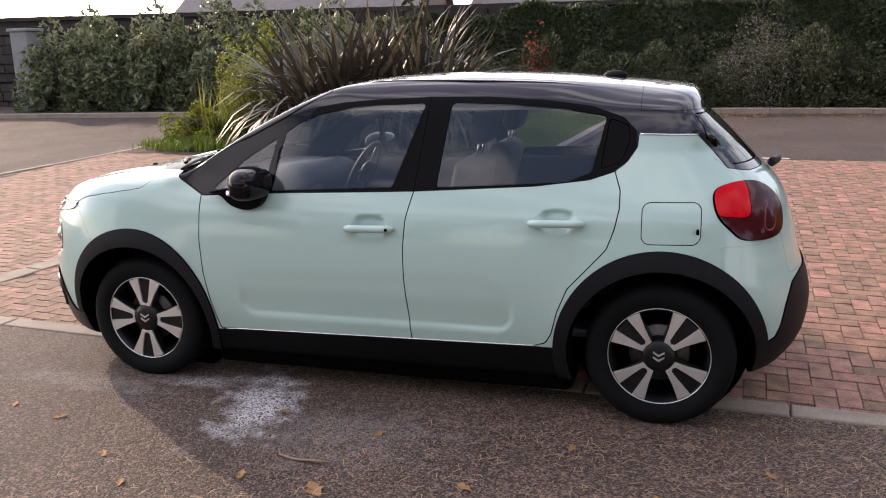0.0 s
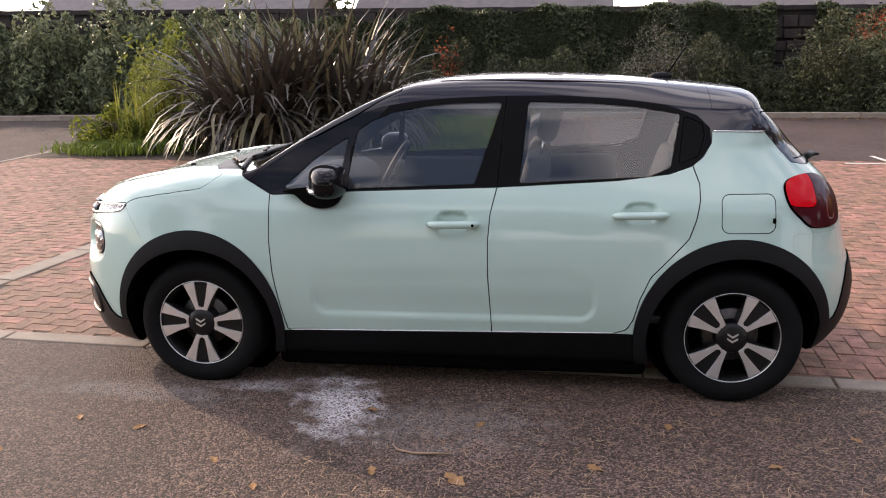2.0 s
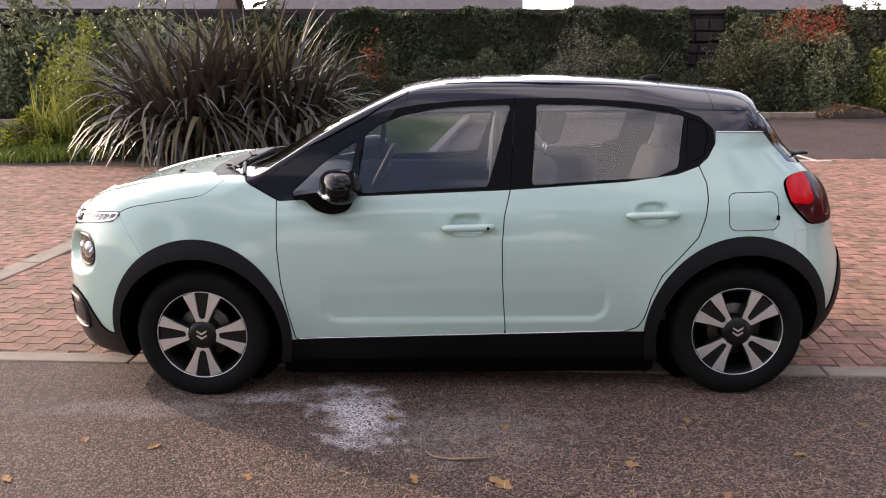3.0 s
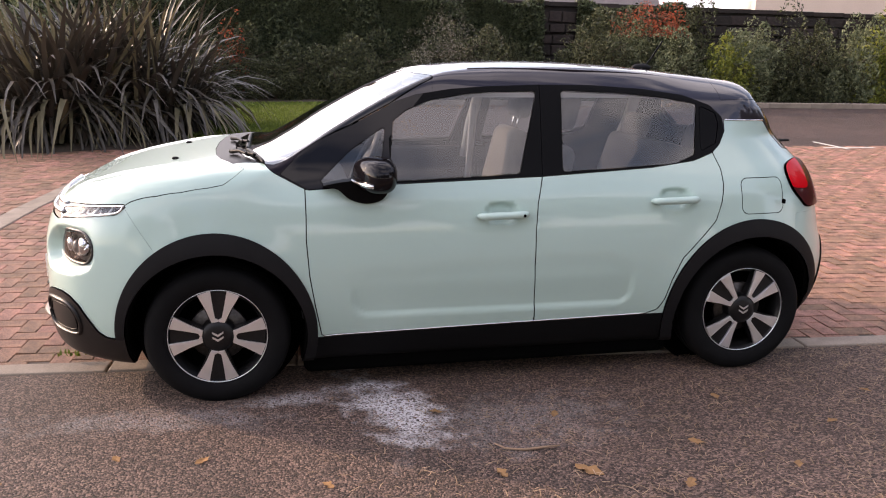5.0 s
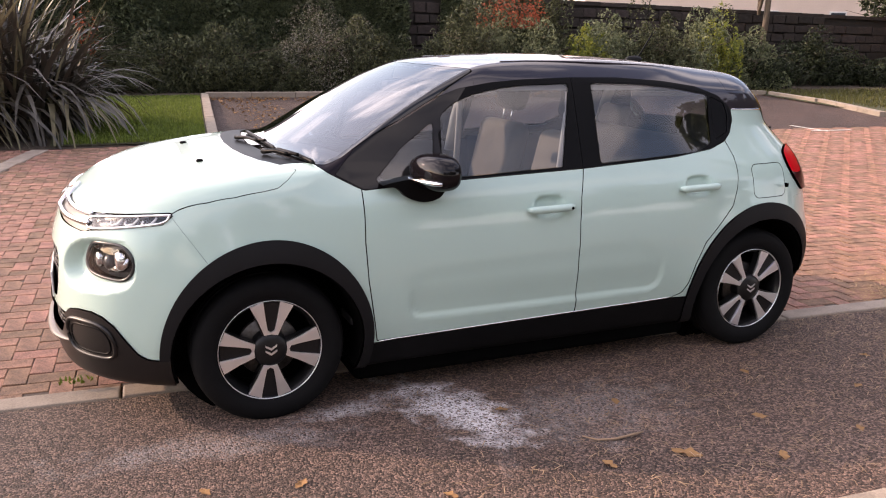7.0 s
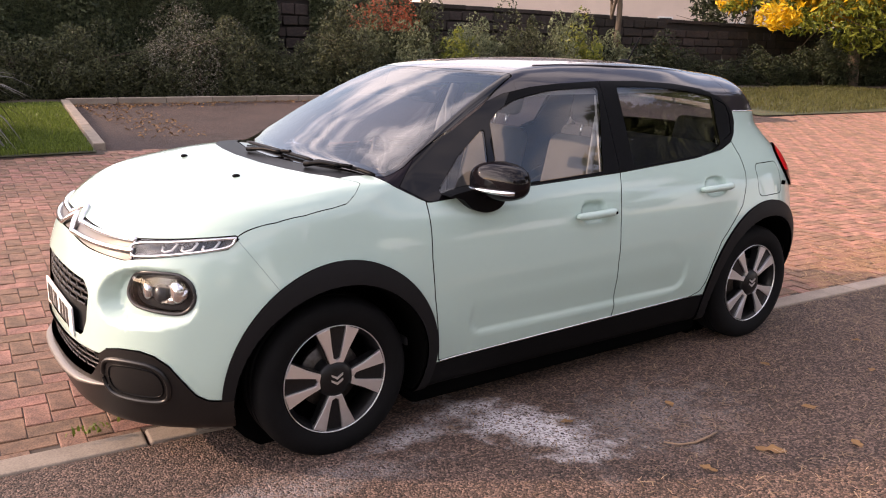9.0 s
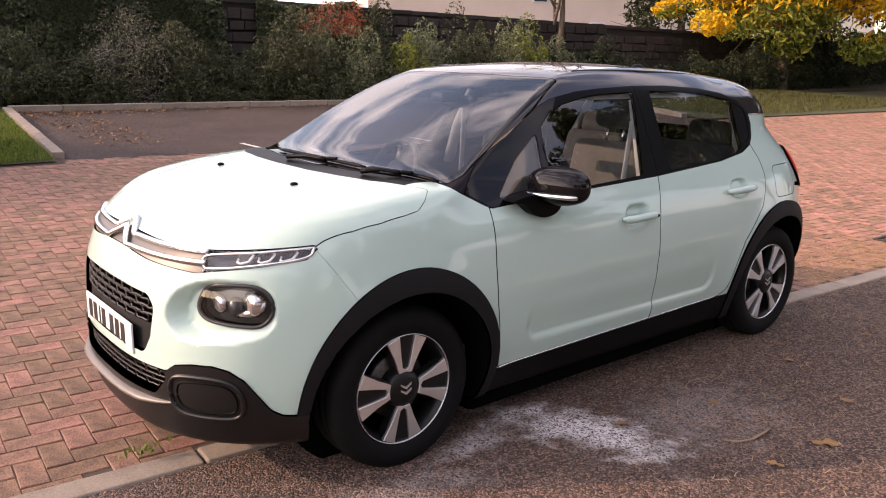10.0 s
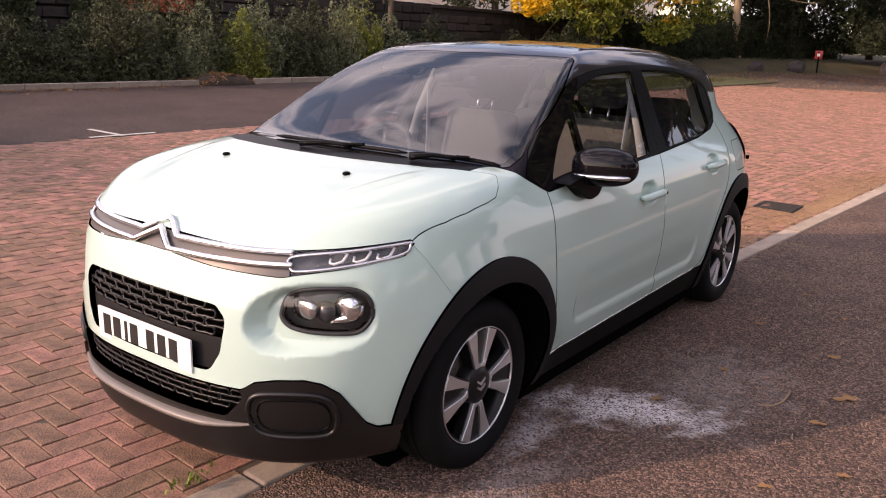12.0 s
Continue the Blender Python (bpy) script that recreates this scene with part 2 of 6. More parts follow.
def tarmac_material(name, tone, powder):
    """Worn chippings in dark binder; powder: a white dusting with a shape of its own."""
    m, n, l, p = nodes_of(name)
    at = n.new("ShaderNodeTexCoord").outputs["Object"]
    vo = n.new("ShaderNodeTexVoronoi")
    vo.inputs["Scale"].default_value = 125
    l.new(at, vo.inputs["Vector"])
    rgb = n.new("ShaderNodeSeparateColor")
    l.new(vo.outputs["Color"], rgb.inputs[0])
    chips = n.new("ShaderNodeValToRGB")
    e = chips.color_ramp.elements
    e[0].position, e[0].color = 0.0, (*(0.25 * c for c in tone), 1)
    e[1].position, e[1].color = 1.0, (*(2.6 * c for c in tone), 1)
    mid = chips.color_ramp.elements.new(0.6)
    mid.color = (*tone, 1)
    l.new(rgb.outputs[0], chips.inputs["Fac"])
    stain = n.new("ShaderNodeTexNoise")
    stain.inputs["Scale"].default_value, stain.inputs["Detail"].default_value = 1.3, 6
    l.new(at, stain.inputs["Vector"])
    sr = n.new("ShaderNodeMapRange")
    sr.inputs["From Min"].default_value, sr.inputs["From Max"].default_value = 0.3, 0.7
    sr.inputs["To Min"].default_value, sr.inputs["To Max"].default_value = 0.72, 1.25
    l.new(stain.outputs["Fac"], sr.inputs["Value"])
    mul = n.new("ShaderNodeMixRGB")
    mul.blend_type, mul.inputs[0].default_value = "MULTIPLY", 1.0
    l.new(chips.outputs["Color"], mul.inputs[1])
    l.new(sr.outputs[0], mul.inputs[2])
    out = mul.outputs[0]
    for (cx, cy), (rx, ry), turn, strength in powder:
        mp = n.new("ShaderNodeMapping")
        mp.vector_type = "TEXTURE"
        mp.inputs["Location"].default_value, mp.inputs["Rotation"].default_value = (cx, cy, 0), (0, 0, radians(turn))
        mp.inputs["Scale"].default_value = (rx, ry, 50)
        l.new(at, mp.inputs["Vector"])
        ln = n.new("ShaderNodeVectorMath")
        ln.operation = "LENGTH"
        l.new(mp.outputs[0], ln.inputs[0])
        grain = n.new("ShaderNodeTexNoise")
        grain.inputs["Scale"].default_value, grain.inputs["Detail"].default_value = 9, 8
        l.new(at, grain.inputs["Vector"])
        sub = n.new("ShaderNodeMath")
        sub.operation = "MULTIPLY_ADD"
        sub.inputs[1].default_value = -2.6
        l.new(grain.outputs["Fac"], sub.inputs[0])
        l.new(ln.outputs["Value"], sub.inputs[2])
        dust = n.new("ShaderNodeMapRange")
        dust.inputs["From Min"].default_value, dust.inputs["From Max"].default_value = -0.12, -0.95
        dust.inputs["To Min"].default_value, dust.inputs["To Max"].default_value = 0, strength
        l.new(sub.outputs[0], dust.inputs["Value"])
        chip = n.new("ShaderNodeMath")
        chip.operation = "MULTIPLY"
        hi = n.new("ShaderNodeMapRange")
        hi.inputs["From Min"].default_value, hi.inputs["From Max"].default_value = 0.1, 0.6
        l.new(rgb.outputs[1], hi.inputs["Value"])
        l.new(dust.outputs[0], chip.inputs[0])
        l.new(hi.outputs[0], chip.inputs[1])
        mx = n.new("ShaderNodeMixRGB")
        mx.inputs[2].default_value = (0.74, 0.70, 0.71, 1)
        l.new(chip.outputs[0], mx.inputs[0])
        l.new(out, mx.inputs[1])
        out = mx.outputs[0]
    l.new(out, p.inputs["Base Color"])
    p.inputs["Roughness"].default_value = 0.85
    p.inputs["Diffuse Roughness"].default_value = 1.0
    bp = n.new("ShaderNodeBump")
    bp.inputs["Strength"].default_value, bp.inputs["Distance"].default_value = 0.9, 0.018
    bp.invert = True
    l.new(vo.outputs["Distance"], bp.inputs["Height"])
    l.new(bp.outputs[0], p.inputs["Normal"])
    return m


TARMAC = tarmac_material("worn_tarmac", (0.120, 0.074, 0.057), [((-0.52, -1.03), (0.18, 0.44), 20, 1.0), ((-0.95, -0.84), (0.24, 0.09), 8, 0.5), ((-1.55, -0.98), (0.55, 0.13), -4, 0.22), ((-0.05, -1.25), (0.55, 0.3), 10, 0.16)])
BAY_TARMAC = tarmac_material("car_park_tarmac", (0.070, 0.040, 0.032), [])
BRICK = surface("red_paving_brick", (0.42, 0.215, 0.145), (0.115, 0.062, 0.044), rough=0.85, scale=11, fine=150, bump=1.0, depth=0.006, by="piece", spread=0.28)
BRICK_ISLAND = surface("red_paving_brick_far", (0.42, 0.215, 0.145), (0.115, 0.062, 0.044), rough=0.85, scale=11, fine=150, bump=1.0, depth=0.006, by="island", spread=0.28)
JOINT_SAND = surface("joint_sand", (0.10, 0.070, 0.054), (0.05, 0.036, 0.028), rough=0.95, fine=300, bump=0.3)
CONCRETE = surface("pale_concrete", (0.34, 0.275, 0.22), (0.21, 0.168, 0.135), rough=0.9, scale=7, fine=140, bump=0.25, depth=0.003, by="piece", spread=0.12)
SOIL = surface("leaf_litter_soil", (0.075, 0.05, 0.034), (0.03, 0.022, 0.016), rough=0.95, scale=4, fine=60, bump=0.6, depth=0.02)
EARTH = surface("far_ground", (0.10, 0.09, 0.055), (0.07, 0.065, 0.04), rough=0.95, scale=0.3, fine=8, bump=0.3, depth=0.02)
TURF = surface("turf", (0.06, 0.066, 0.022), (0.035, 0.036, 0.014), rough=0.9, scale=3, fine=90, bump=0.5, depth=0.02)
BANK = surface("leafy_bank", (0.065, 0.055, 0.024), (0.025, 0.022, 0.011), rough=0.95, scale=0.9, fine=14, bump=0.6, depth=0.03)
STONE = surface("dark_wall_stone", (0.046, 0.033, 0.028), (0.020, 0.016, 0.014), rough=0.9, scale=4, fine=60, bump=0.5, depth=0.01, by="piece", spread=0.3)
STONE_ISLAND = surface("dark_wall_stone_far", (0.046, 0.033, 0.028), (0.020, 0.016, 0.014), rough=0.9, scale=4, fine=60, bump=0.5, depth=0.01, by="island", spread=0.3)
MORTAR = surface("wall_mortar", (0.026, 0.021, 0.018), (0.015, 0.012, 0.011), rough=0.95, scale=4, fine=70, bump=0.4)
BARK = surface("bark", (0.13, 0.095, 0.065), (0.06, 0.045, 0.032), rough=0.9, scale=6, fine=40, bump=0.7, depth=0.02, stretch=(1, 1, 0.25))
# Copy of the bark with sunlight put into its paler tone.
SUNLIT_BARK = surface("bark_in_sunlit_tone", (0.46, 0.33, 0.20), (0.28, 0.20, 0.125), rough=0.9, scale=6, fine=40, bump=0.7, depth=0.02, stretch=(1, 1, 0.25))
TWIG = surface("dry_twig", (0.34, 0.22, 0.14), (0.22, 0.14, 0.09), rough=0.8, fine=200, bump=0.2)
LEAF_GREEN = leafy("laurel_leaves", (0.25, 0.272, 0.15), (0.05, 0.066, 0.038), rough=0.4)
LEAF_DARK = leafy("ivy_leaves", (0.125, 0.15, 0.08), (0.018, 0.026, 0.015))
# The hedge's shade along the wall is held in this leaf colour.
LEAF_SHADE = leafy("hedge_leaves_shade_tone", (0.110, 0.120, 0.058), (0.016, 0.020, 0.012), light=0.15)
LEAF_GREY = leafy("grey_twig_leaves", (0.30, 0.28, 0.23), (0.08, 0.075, 0.06), light=0.1)
LEAF_LIME = leafy("lime_leaves", (0.30, 0.31, 0.06), (0.10, 0.13, 0.03))
# Woodland shade is put into this very dark leaf colour.
LEAF_WOODS_SHADE = leafy("wood_leaves_shade_tone", (0.045, 0.058, 0.026), (0.008, 0.011, 0.006), light=0.1)
LEAF_YELLOW = leafy("autumn_yellow_leaves", (0.85, 0.52, 0.03), (0.45, 0.30, 0.03), light=0.45)
LEAF_TURNING = leafy("green_leaves_turning", (0.30, 0.32, 0.05), (0.05, 0.085, 0.02), light=0.35)
LEAF_RED = leafy("red_autumn_leaves", (0.45, 0.11, 0.06), (0.16, 0.06, 0.03), light=0.35)
BLADE = leafy("flax_blades", (0.085, 0.074, 0.058), (0.009, 0.008, 0.0075), rough=0.42, light=0.12)
BLADE.node_tree.nodes["Principled BSDF"].inputs["Specular IOR Level"].default_value = 0.5
BLADE_PALE = leafy("pale_flax_blades", (0.22, 0.195, 0.12), (0.05, 0.046, 0.028), rough=0.45, light=0.15)
GRASS = leafy("grass_blades", (0.17, 0.23, 0.04), (0.08, 0.115, 0.025))
GRASS_DRY = leafy("dry_verge_grass", (0.12, 0.12, 0.035), (0.05, 0.05, 0.018))
GRASS_LONG = leafy("long_yellow_grass", (0.34, 0.33, 0.07), (0.15, 0.18, 0.04))
NEEDLE = leafy("dry_pine_needles", (0.46, 0.31, 0.20), (0.17, 0.105, 0.065), rough=0.7, light=0.05)
STRAW = leafy("straw_coloured_needles", (0.60, 0.36, 0.19), (0.27, 0.15, 0.085), rough=0.7, light=0.05)
LITTER = leafy("fallen_leaves_brown", (0.42, 0.225, 0.10), (0.12, 0.070, 0.040), rough=0.75, light=0.08)
WHITE_LINE = surface("worn_white_paint", (0.62, 0.60, 0.56), (0.35, 0.33, 0.31), rough=0.8, scale=9, fine=120, bump=0.2)
IRON = surface("cast_iron", (0.05, 0.045, 0.042), (0.03, 0.026, 0.024), rough=0.6, metal=0.6, bump=0.3)
RENDER_PINK = surface("pink_house_render", (0.72, 0.58, 0.50), (0.64, 0.51, 0.44), rough=0.9, scale=1, fine=20, bump=0.1)
RENDER_PALE = surface("pale_house_render", (0.78, 0.70, 0.60), (0.70, 0.63, 0.55), rough=0.9, scale=1, fine=20, bump=0.1)
HOUSE_STONE = surface("house_stone", (0.26, 0.19, 0.15), (0.18, 0.13, 0.11), rough=0.9, scale=2, fine=12, bump=0.3)
SLATE = surface("slate_roof", (0.13, 0.11, 0.11), (0.08, 0.07, 0.072), rough=0.7, scale=3, fine=20, bump=0.3)
PANE = surface("house_window_glass", (0.05, 0.06, 0.07), rough=0.08, bump=0.0)
SIGN_RED = surface("red_sign_face", (0.36, 0.02, 0.02), rough=0.5, bump=0.0)
SIGN_WHITE = surface("white_sign_mark", (0.75, 0.74, 0.72), rough=0.5, bump=0.0)
GREY_POST = surface("grey_painted_pillar", (0.30, 0.30, 0.30), (0.20, 0.20, 0.20), rough=0.85, scale=2, fine=40, bump=0.2)
ROCK = surface("boulder", (0.06, 0.046, 0.043), (0.03, 0.025, 0.024), rough=0.9, scale=5, fine=50, bump=0.6, depth=0.02)


# ---- building tools ----
def mesh_data(name, V, F, material=None, smooth=True, normals=None):
    me = bpy.data.meshes.new(name)
    V = np.asarray(V, float)
    me.from_pydata(V.tolist(), [], F.tolist() if isinstance(F, np.ndarray) else F)
    if material:
        me.materials.append(material)
    if smooth:
        me.polygons.foreach_set("use_smooth", np.ones(len(me.polygons), bool))
    if normals is not None:
        me.normals_split_custom_set_from_vertices(normals.tolist())
    me.update()
    return me


def part(name, shape, material, parent, label="", smooth=True, normals=None):
    """One mesh object under a thing or a part."""
    if isinstance(shape, bmesh.types.BMesh):
        me = bpy.data.meshes.new(name)
        shape.to_mesh(me)
        shape.free()
        me.materials.append(material)
        if smooth:
            me.polygons.foreach_set("use_smooth", np.ones(len(me.polygons), bool))
    else:
        me = mesh_data(name, shape[0], shape[1], material, smooth, normals)
    ob = new(name, me)
    ob.parent = parent
    return tagged(ob, label)


def thing(name, label, category, group="", kind="", at=(0, 0, 0)):
    ob = new(name)
    ob.location = at
    return tagged(ob, label, category, group, kind)


def solid(name, shape, material, label, category, group="", kind="", smooth=False, normals=None):
    ob = new(name, mesh_data(name, shape[0], shape[1], material, smooth, normals))
    return tagged(ob, label, category, group, kind)


def join(shapes):
    V, F, k = [], [], 0
    for v, f in shapes:
        V.append(np.asarray(v, float))
        F += [[int(i) + k for i in q] for q in f]
        k += len(v)
    return np.concatenate(V), F


def moved(shape, m):
    v = np.c_[np.asarray(shape[0], float), np.ones(len(shape[0]))] @ np.array(m).T
    return v[:, :3], shape[1]


def box(cx, cy, cz, sx, sy, sz, bevel=0.0):
    """A block with chamfered edges."""
    if bevel <= 0:
        v = [(cx + i * sx / 2, cy + j * sy / 2, cz + k * sz / 2) for i in (-1, 1) for j in (-1, 1) for k in (-1, 1)]
        return np.array(v), [(0, 1, 3, 2), (4, 6, 7, 5), (0, 4, 5, 1), (2, 3, 7, 6), (0, 2, 6, 4), (1, 5, 7, 3)]
    bm = bmesh.new()
    bmesh.ops.create_cube(bm, size=1, matrix=Matrix.Diagonal((sx, sy, sz, 1)))
    bmesh.ops.bevel(bm, geom=bm.edges[:], offset=bevel, segments=3, affect="EDGES", profile=0.5)
    v = np.array([q.co for q in bm.verts]) + (cx, cy, cz)
    bm.verts.index_update()
    f = [[q.index for q in p.verts] for p in bm.faces]
    bm.free()
    return v, f


def tube(path, radius, sides=8, closed=False, flat=1.0):
    """A tube along a path; radius one number or one for each point; flat squashes it upwards."""
    P = np.asarray(path, float)
    n = len(P)
    R = np.broadcast_to(np.asarray(radius, float), (n,))
    D = np.roll(P, -1, 0) - np.roll(P, 1, 0) if closed else np.gradient(P, axis=0)
    D /= np.linalg.norm(D, axis=1)[:, None] + 1e-12
    up = np.array((0, 0, 1.0))
    V, F = [], []
    for i in range(n):
        s = np.cross(D[i], up)
        if np.linalg.norm(s) < 0.1:
            s = np.cross(D[i], (0, 1.0, 0))
        s /= np.linalg.norm(s) + 1e-9
        u = np.cross(s, D[i])
        for k in range(sides):
            a = 2 * math.pi * k / sides
            V.append(P[i] + R[i] * (math.cos(a) * s + flat * math.sin(a) * u))
    for i in range(n if closed else n - 1):
        for k in range(sides):
            a, b = i * sides + k, i * sides + (k + 1) % sides
            c, d = ((i + 1) % n) * sides + (k + 1) % sides, ((i + 1) % n) * sides + k
            F.append((a, b, c, d))
    if not closed:
        F.append(list(range(sides))[::-1])
        F.append([(n - 1) * sides + k for k in range(sides)])
    return np.array(V), F


def lathe(profile, steps=64):
    """Turned about the y axis; profile: (radius, y)."""
    P = np.array(profile, float)
    V, F, m = [], [], len(P)
    for i in range(steps):
        a = 2 * math.pi * i / steps
        V += [(r * math.cos(a), y, r * math.sin(a)) for r, y in P]
    for i in range(steps):
        for k in range(m - 1):
            j = (i + 1) % steps
            F.append((i * m + k, i * m + k + 1, j * m + k + 1, j * m + k))
    return np.array(V), F


def slab(outline, y0, y1):
    """A polygon in (x, z) given depth along y."""
    n = len(outline)
    V = [(x, y, z) for y in (y0, y1) for x, z in outline]
    F = [list(range(n)), [n + k for k in range(n)][::-1]] + [(k, n + k, n + (k + 1) % n, (k + 1) % n) for k in range(n)]
    return np.array(V), F


def blob(c, r, e=1.0, rings=14, segs=24):
    """A superellipsoid; e below 1 is boxier."""
    V, F = [], []
    for i in range(rings + 1):
        t = math.pi * (i / rings - 0.5)
        for k in range(segs):
            a = 2 * math.pi * k / segs
            cs = lambda v: math.copysign(abs(v) ** e, v)
            V.append((c[0] + r[0] * cs(math.cos(t)) * cs(math.cos(a)), c[1] + r[1] * cs(math.cos(t)) * cs(math.sin(a)), c[2] + r[2] * cs(math.sin(t))))
    for i in range(rings):
        for k in range(segs):
            j = (k + 1) % segs
            F.append((i * segs + k, i * segs + j, (i + 1) * segs + j, (i + 1) * segs + k))
    return np.array(V), F


# ---- the car's outer form: one smooth function, zero on the skin ----
def knots(xs, ys):
    """A smooth curve through a few knots."""
    xs, ys = np.array(xs, float), np.array(ys, float)
    d = np.diff(ys) / np.diff(xs)
    m = np.concatenate(([d[0]], (d[1:] + d[:-1]) / 2, [d[-1]]))

    def value(x):
        x = np.clip(x, xs[0], xs[-1])
        i = np.clip(np.searchsorted(xs, x) - 1, 0, len(xs) - 2)
        h = xs[i + 1] - xs[i]
        t = (x - xs[i]) / h
        return ((2 * t**3 - 3 * t**2 + 1) * ys[i] + (t**3 - 2 * t**2 + t) * h * m[i]
                + (3 * t**2 - 2 * t**3) * ys[i + 1] + (t**3 - t**2) * h * m[i + 1])
    return value


def ease(t):
    t = np.clip(t, 0, 1)
    return t * t * (3 - 2 * t)


def smax(a, b, k):
    h = np.clip(k - np.abs(a - b), 0, None) / k
    return np.maximum(a, b) + h * h * k / 4


def polygon(points, r=0.0):
    """Signed distance in a plane to a polygon, grown and rounded by r; negative inside."""
    P = np.array(points, float)

    def sd(x, y):
        x, y = np.asarray(x, float), np.asarray(y, float)
        best, inside = np.full(x.shape, 1e9), np.zeros(x.shape, bool)
        for (ax, ay), (bx, by) in zip(P, np.roll(P, -1, 0)):
            ex, ey = bx - ax, by - ay
            t = np.clip(((x - ax) * ex + (y - ay) * ey) / (ex * ex + ey * ey + 1e-12), 0, 1)
            best = np.minimum(best, (x - ax - t * ex) ** 2 + (y - ay - t * ey) ** 2)
            if abs(ey) > 1e-9:
                inside ^= ((ay > y) != (by > y)) & (x < ex * (y - ay) / ey + ax)
        return np.where(inside, -1, 1) * np.sqrt(best) - r
    return sd


def smooth_loop(points, steps=8):
    """A closed, rounded outline through a few points."""
    P = np.array(points, float)
    out = []
    for i in range(len(P)):
        a, b, c, d = P[i - 1], P[i], P[(i + 1) % len(P)], P[(i + 2) % len(P)]
        for k in range(steps):
            t = k / steps
            out.append(0.5 * (2 * b + (c - a) * t + (2 * a - 5 * b + 4 * c - d) * t**2 + (3 * b - a - 3 * c + d) * t**3))
    return np.array(out)


AXLE, HUB, TYRE = 1.27, 0.313, 0.317
top_line = knots((-2.25, -2.0, -1.95, -1.85, -1.7, -1.5, -1.3, -1.16, -1.08, -0.95, -0.79, -0.6, -0.45, -0.3, -0.15, 0.1, 0.45, 0.8, 1.1, 1.4, 2.0),
                 (0.82, 0.885, 0.908, 0.945, 0.99, 1.03, 1.058, 1.070, 1.080, 1.142, 1.234, 1.332, 1.400, 1.457, 1.482, 1.498, 1.499, 1.482, 1.454, 1.422, 1.36))
side_line = knots((0.10, 0.2, 0.3, 0.4, 0.5, 0.65, 0.8, 0.9, 0.98, 1.05, 1.2, 1.35, 1.45, 1.6),
                  (0.72, 0.775, 0.812, 0.838, 0.853, 0.862, 0.852, 0.832, 0.800, 0.765, 0.690, 0.612, 0.55, 0.44))
nose_line = knots((0.05, 0.15, 0.22, 0.3, 0.45, 0.6, 0.72, 0.82, 0.88, 0.93, 1.1),
                  (-1.96, -2.03, -2.07, -2.088, -2.092, -2.088, -2.073, -2.035, -1.995, -1.955, -1.86))
tail_line = knots((0.1, 0.2, 0.32, 0.5, 0.6, 0.70, 0.86, 1.0, 1.08, 1.2, 1.29, 1.335, 1.375, 1.41, 1.46, 1.6),
                  (1.70, 1.79, 1.878, 1.912, 1.895, 1.86, 1.82, 1.76, 1.68, 1.56, 1.460, 1.418, 1.432, 1.452, 1.44, 1.40))
press_in = polygon(((-0.61, 0.46), (-0.61, 0.53), (0.49, 0.567), (0.575, 0.52), (0.575, 0.46)), 0.065)

bowl_sd = polygon(smooth_loop([(0.490, 0.655), (0.505, 0.700), (0.555, 0.730), (0.64, 0.741), (0.73, 0.744), (0.815, 0.740), (0.850, 0.705), (0.835, 0.662), (0.76, 0.642), (0.64, 0.630), (0.53, 0.628)], 4), 0.036)


def front_q(x, a):
    """A coordinate that runs round the nose from its middle to the wing."""
    return a + 0.8 * np.clip(x + 1.95, 0, None)


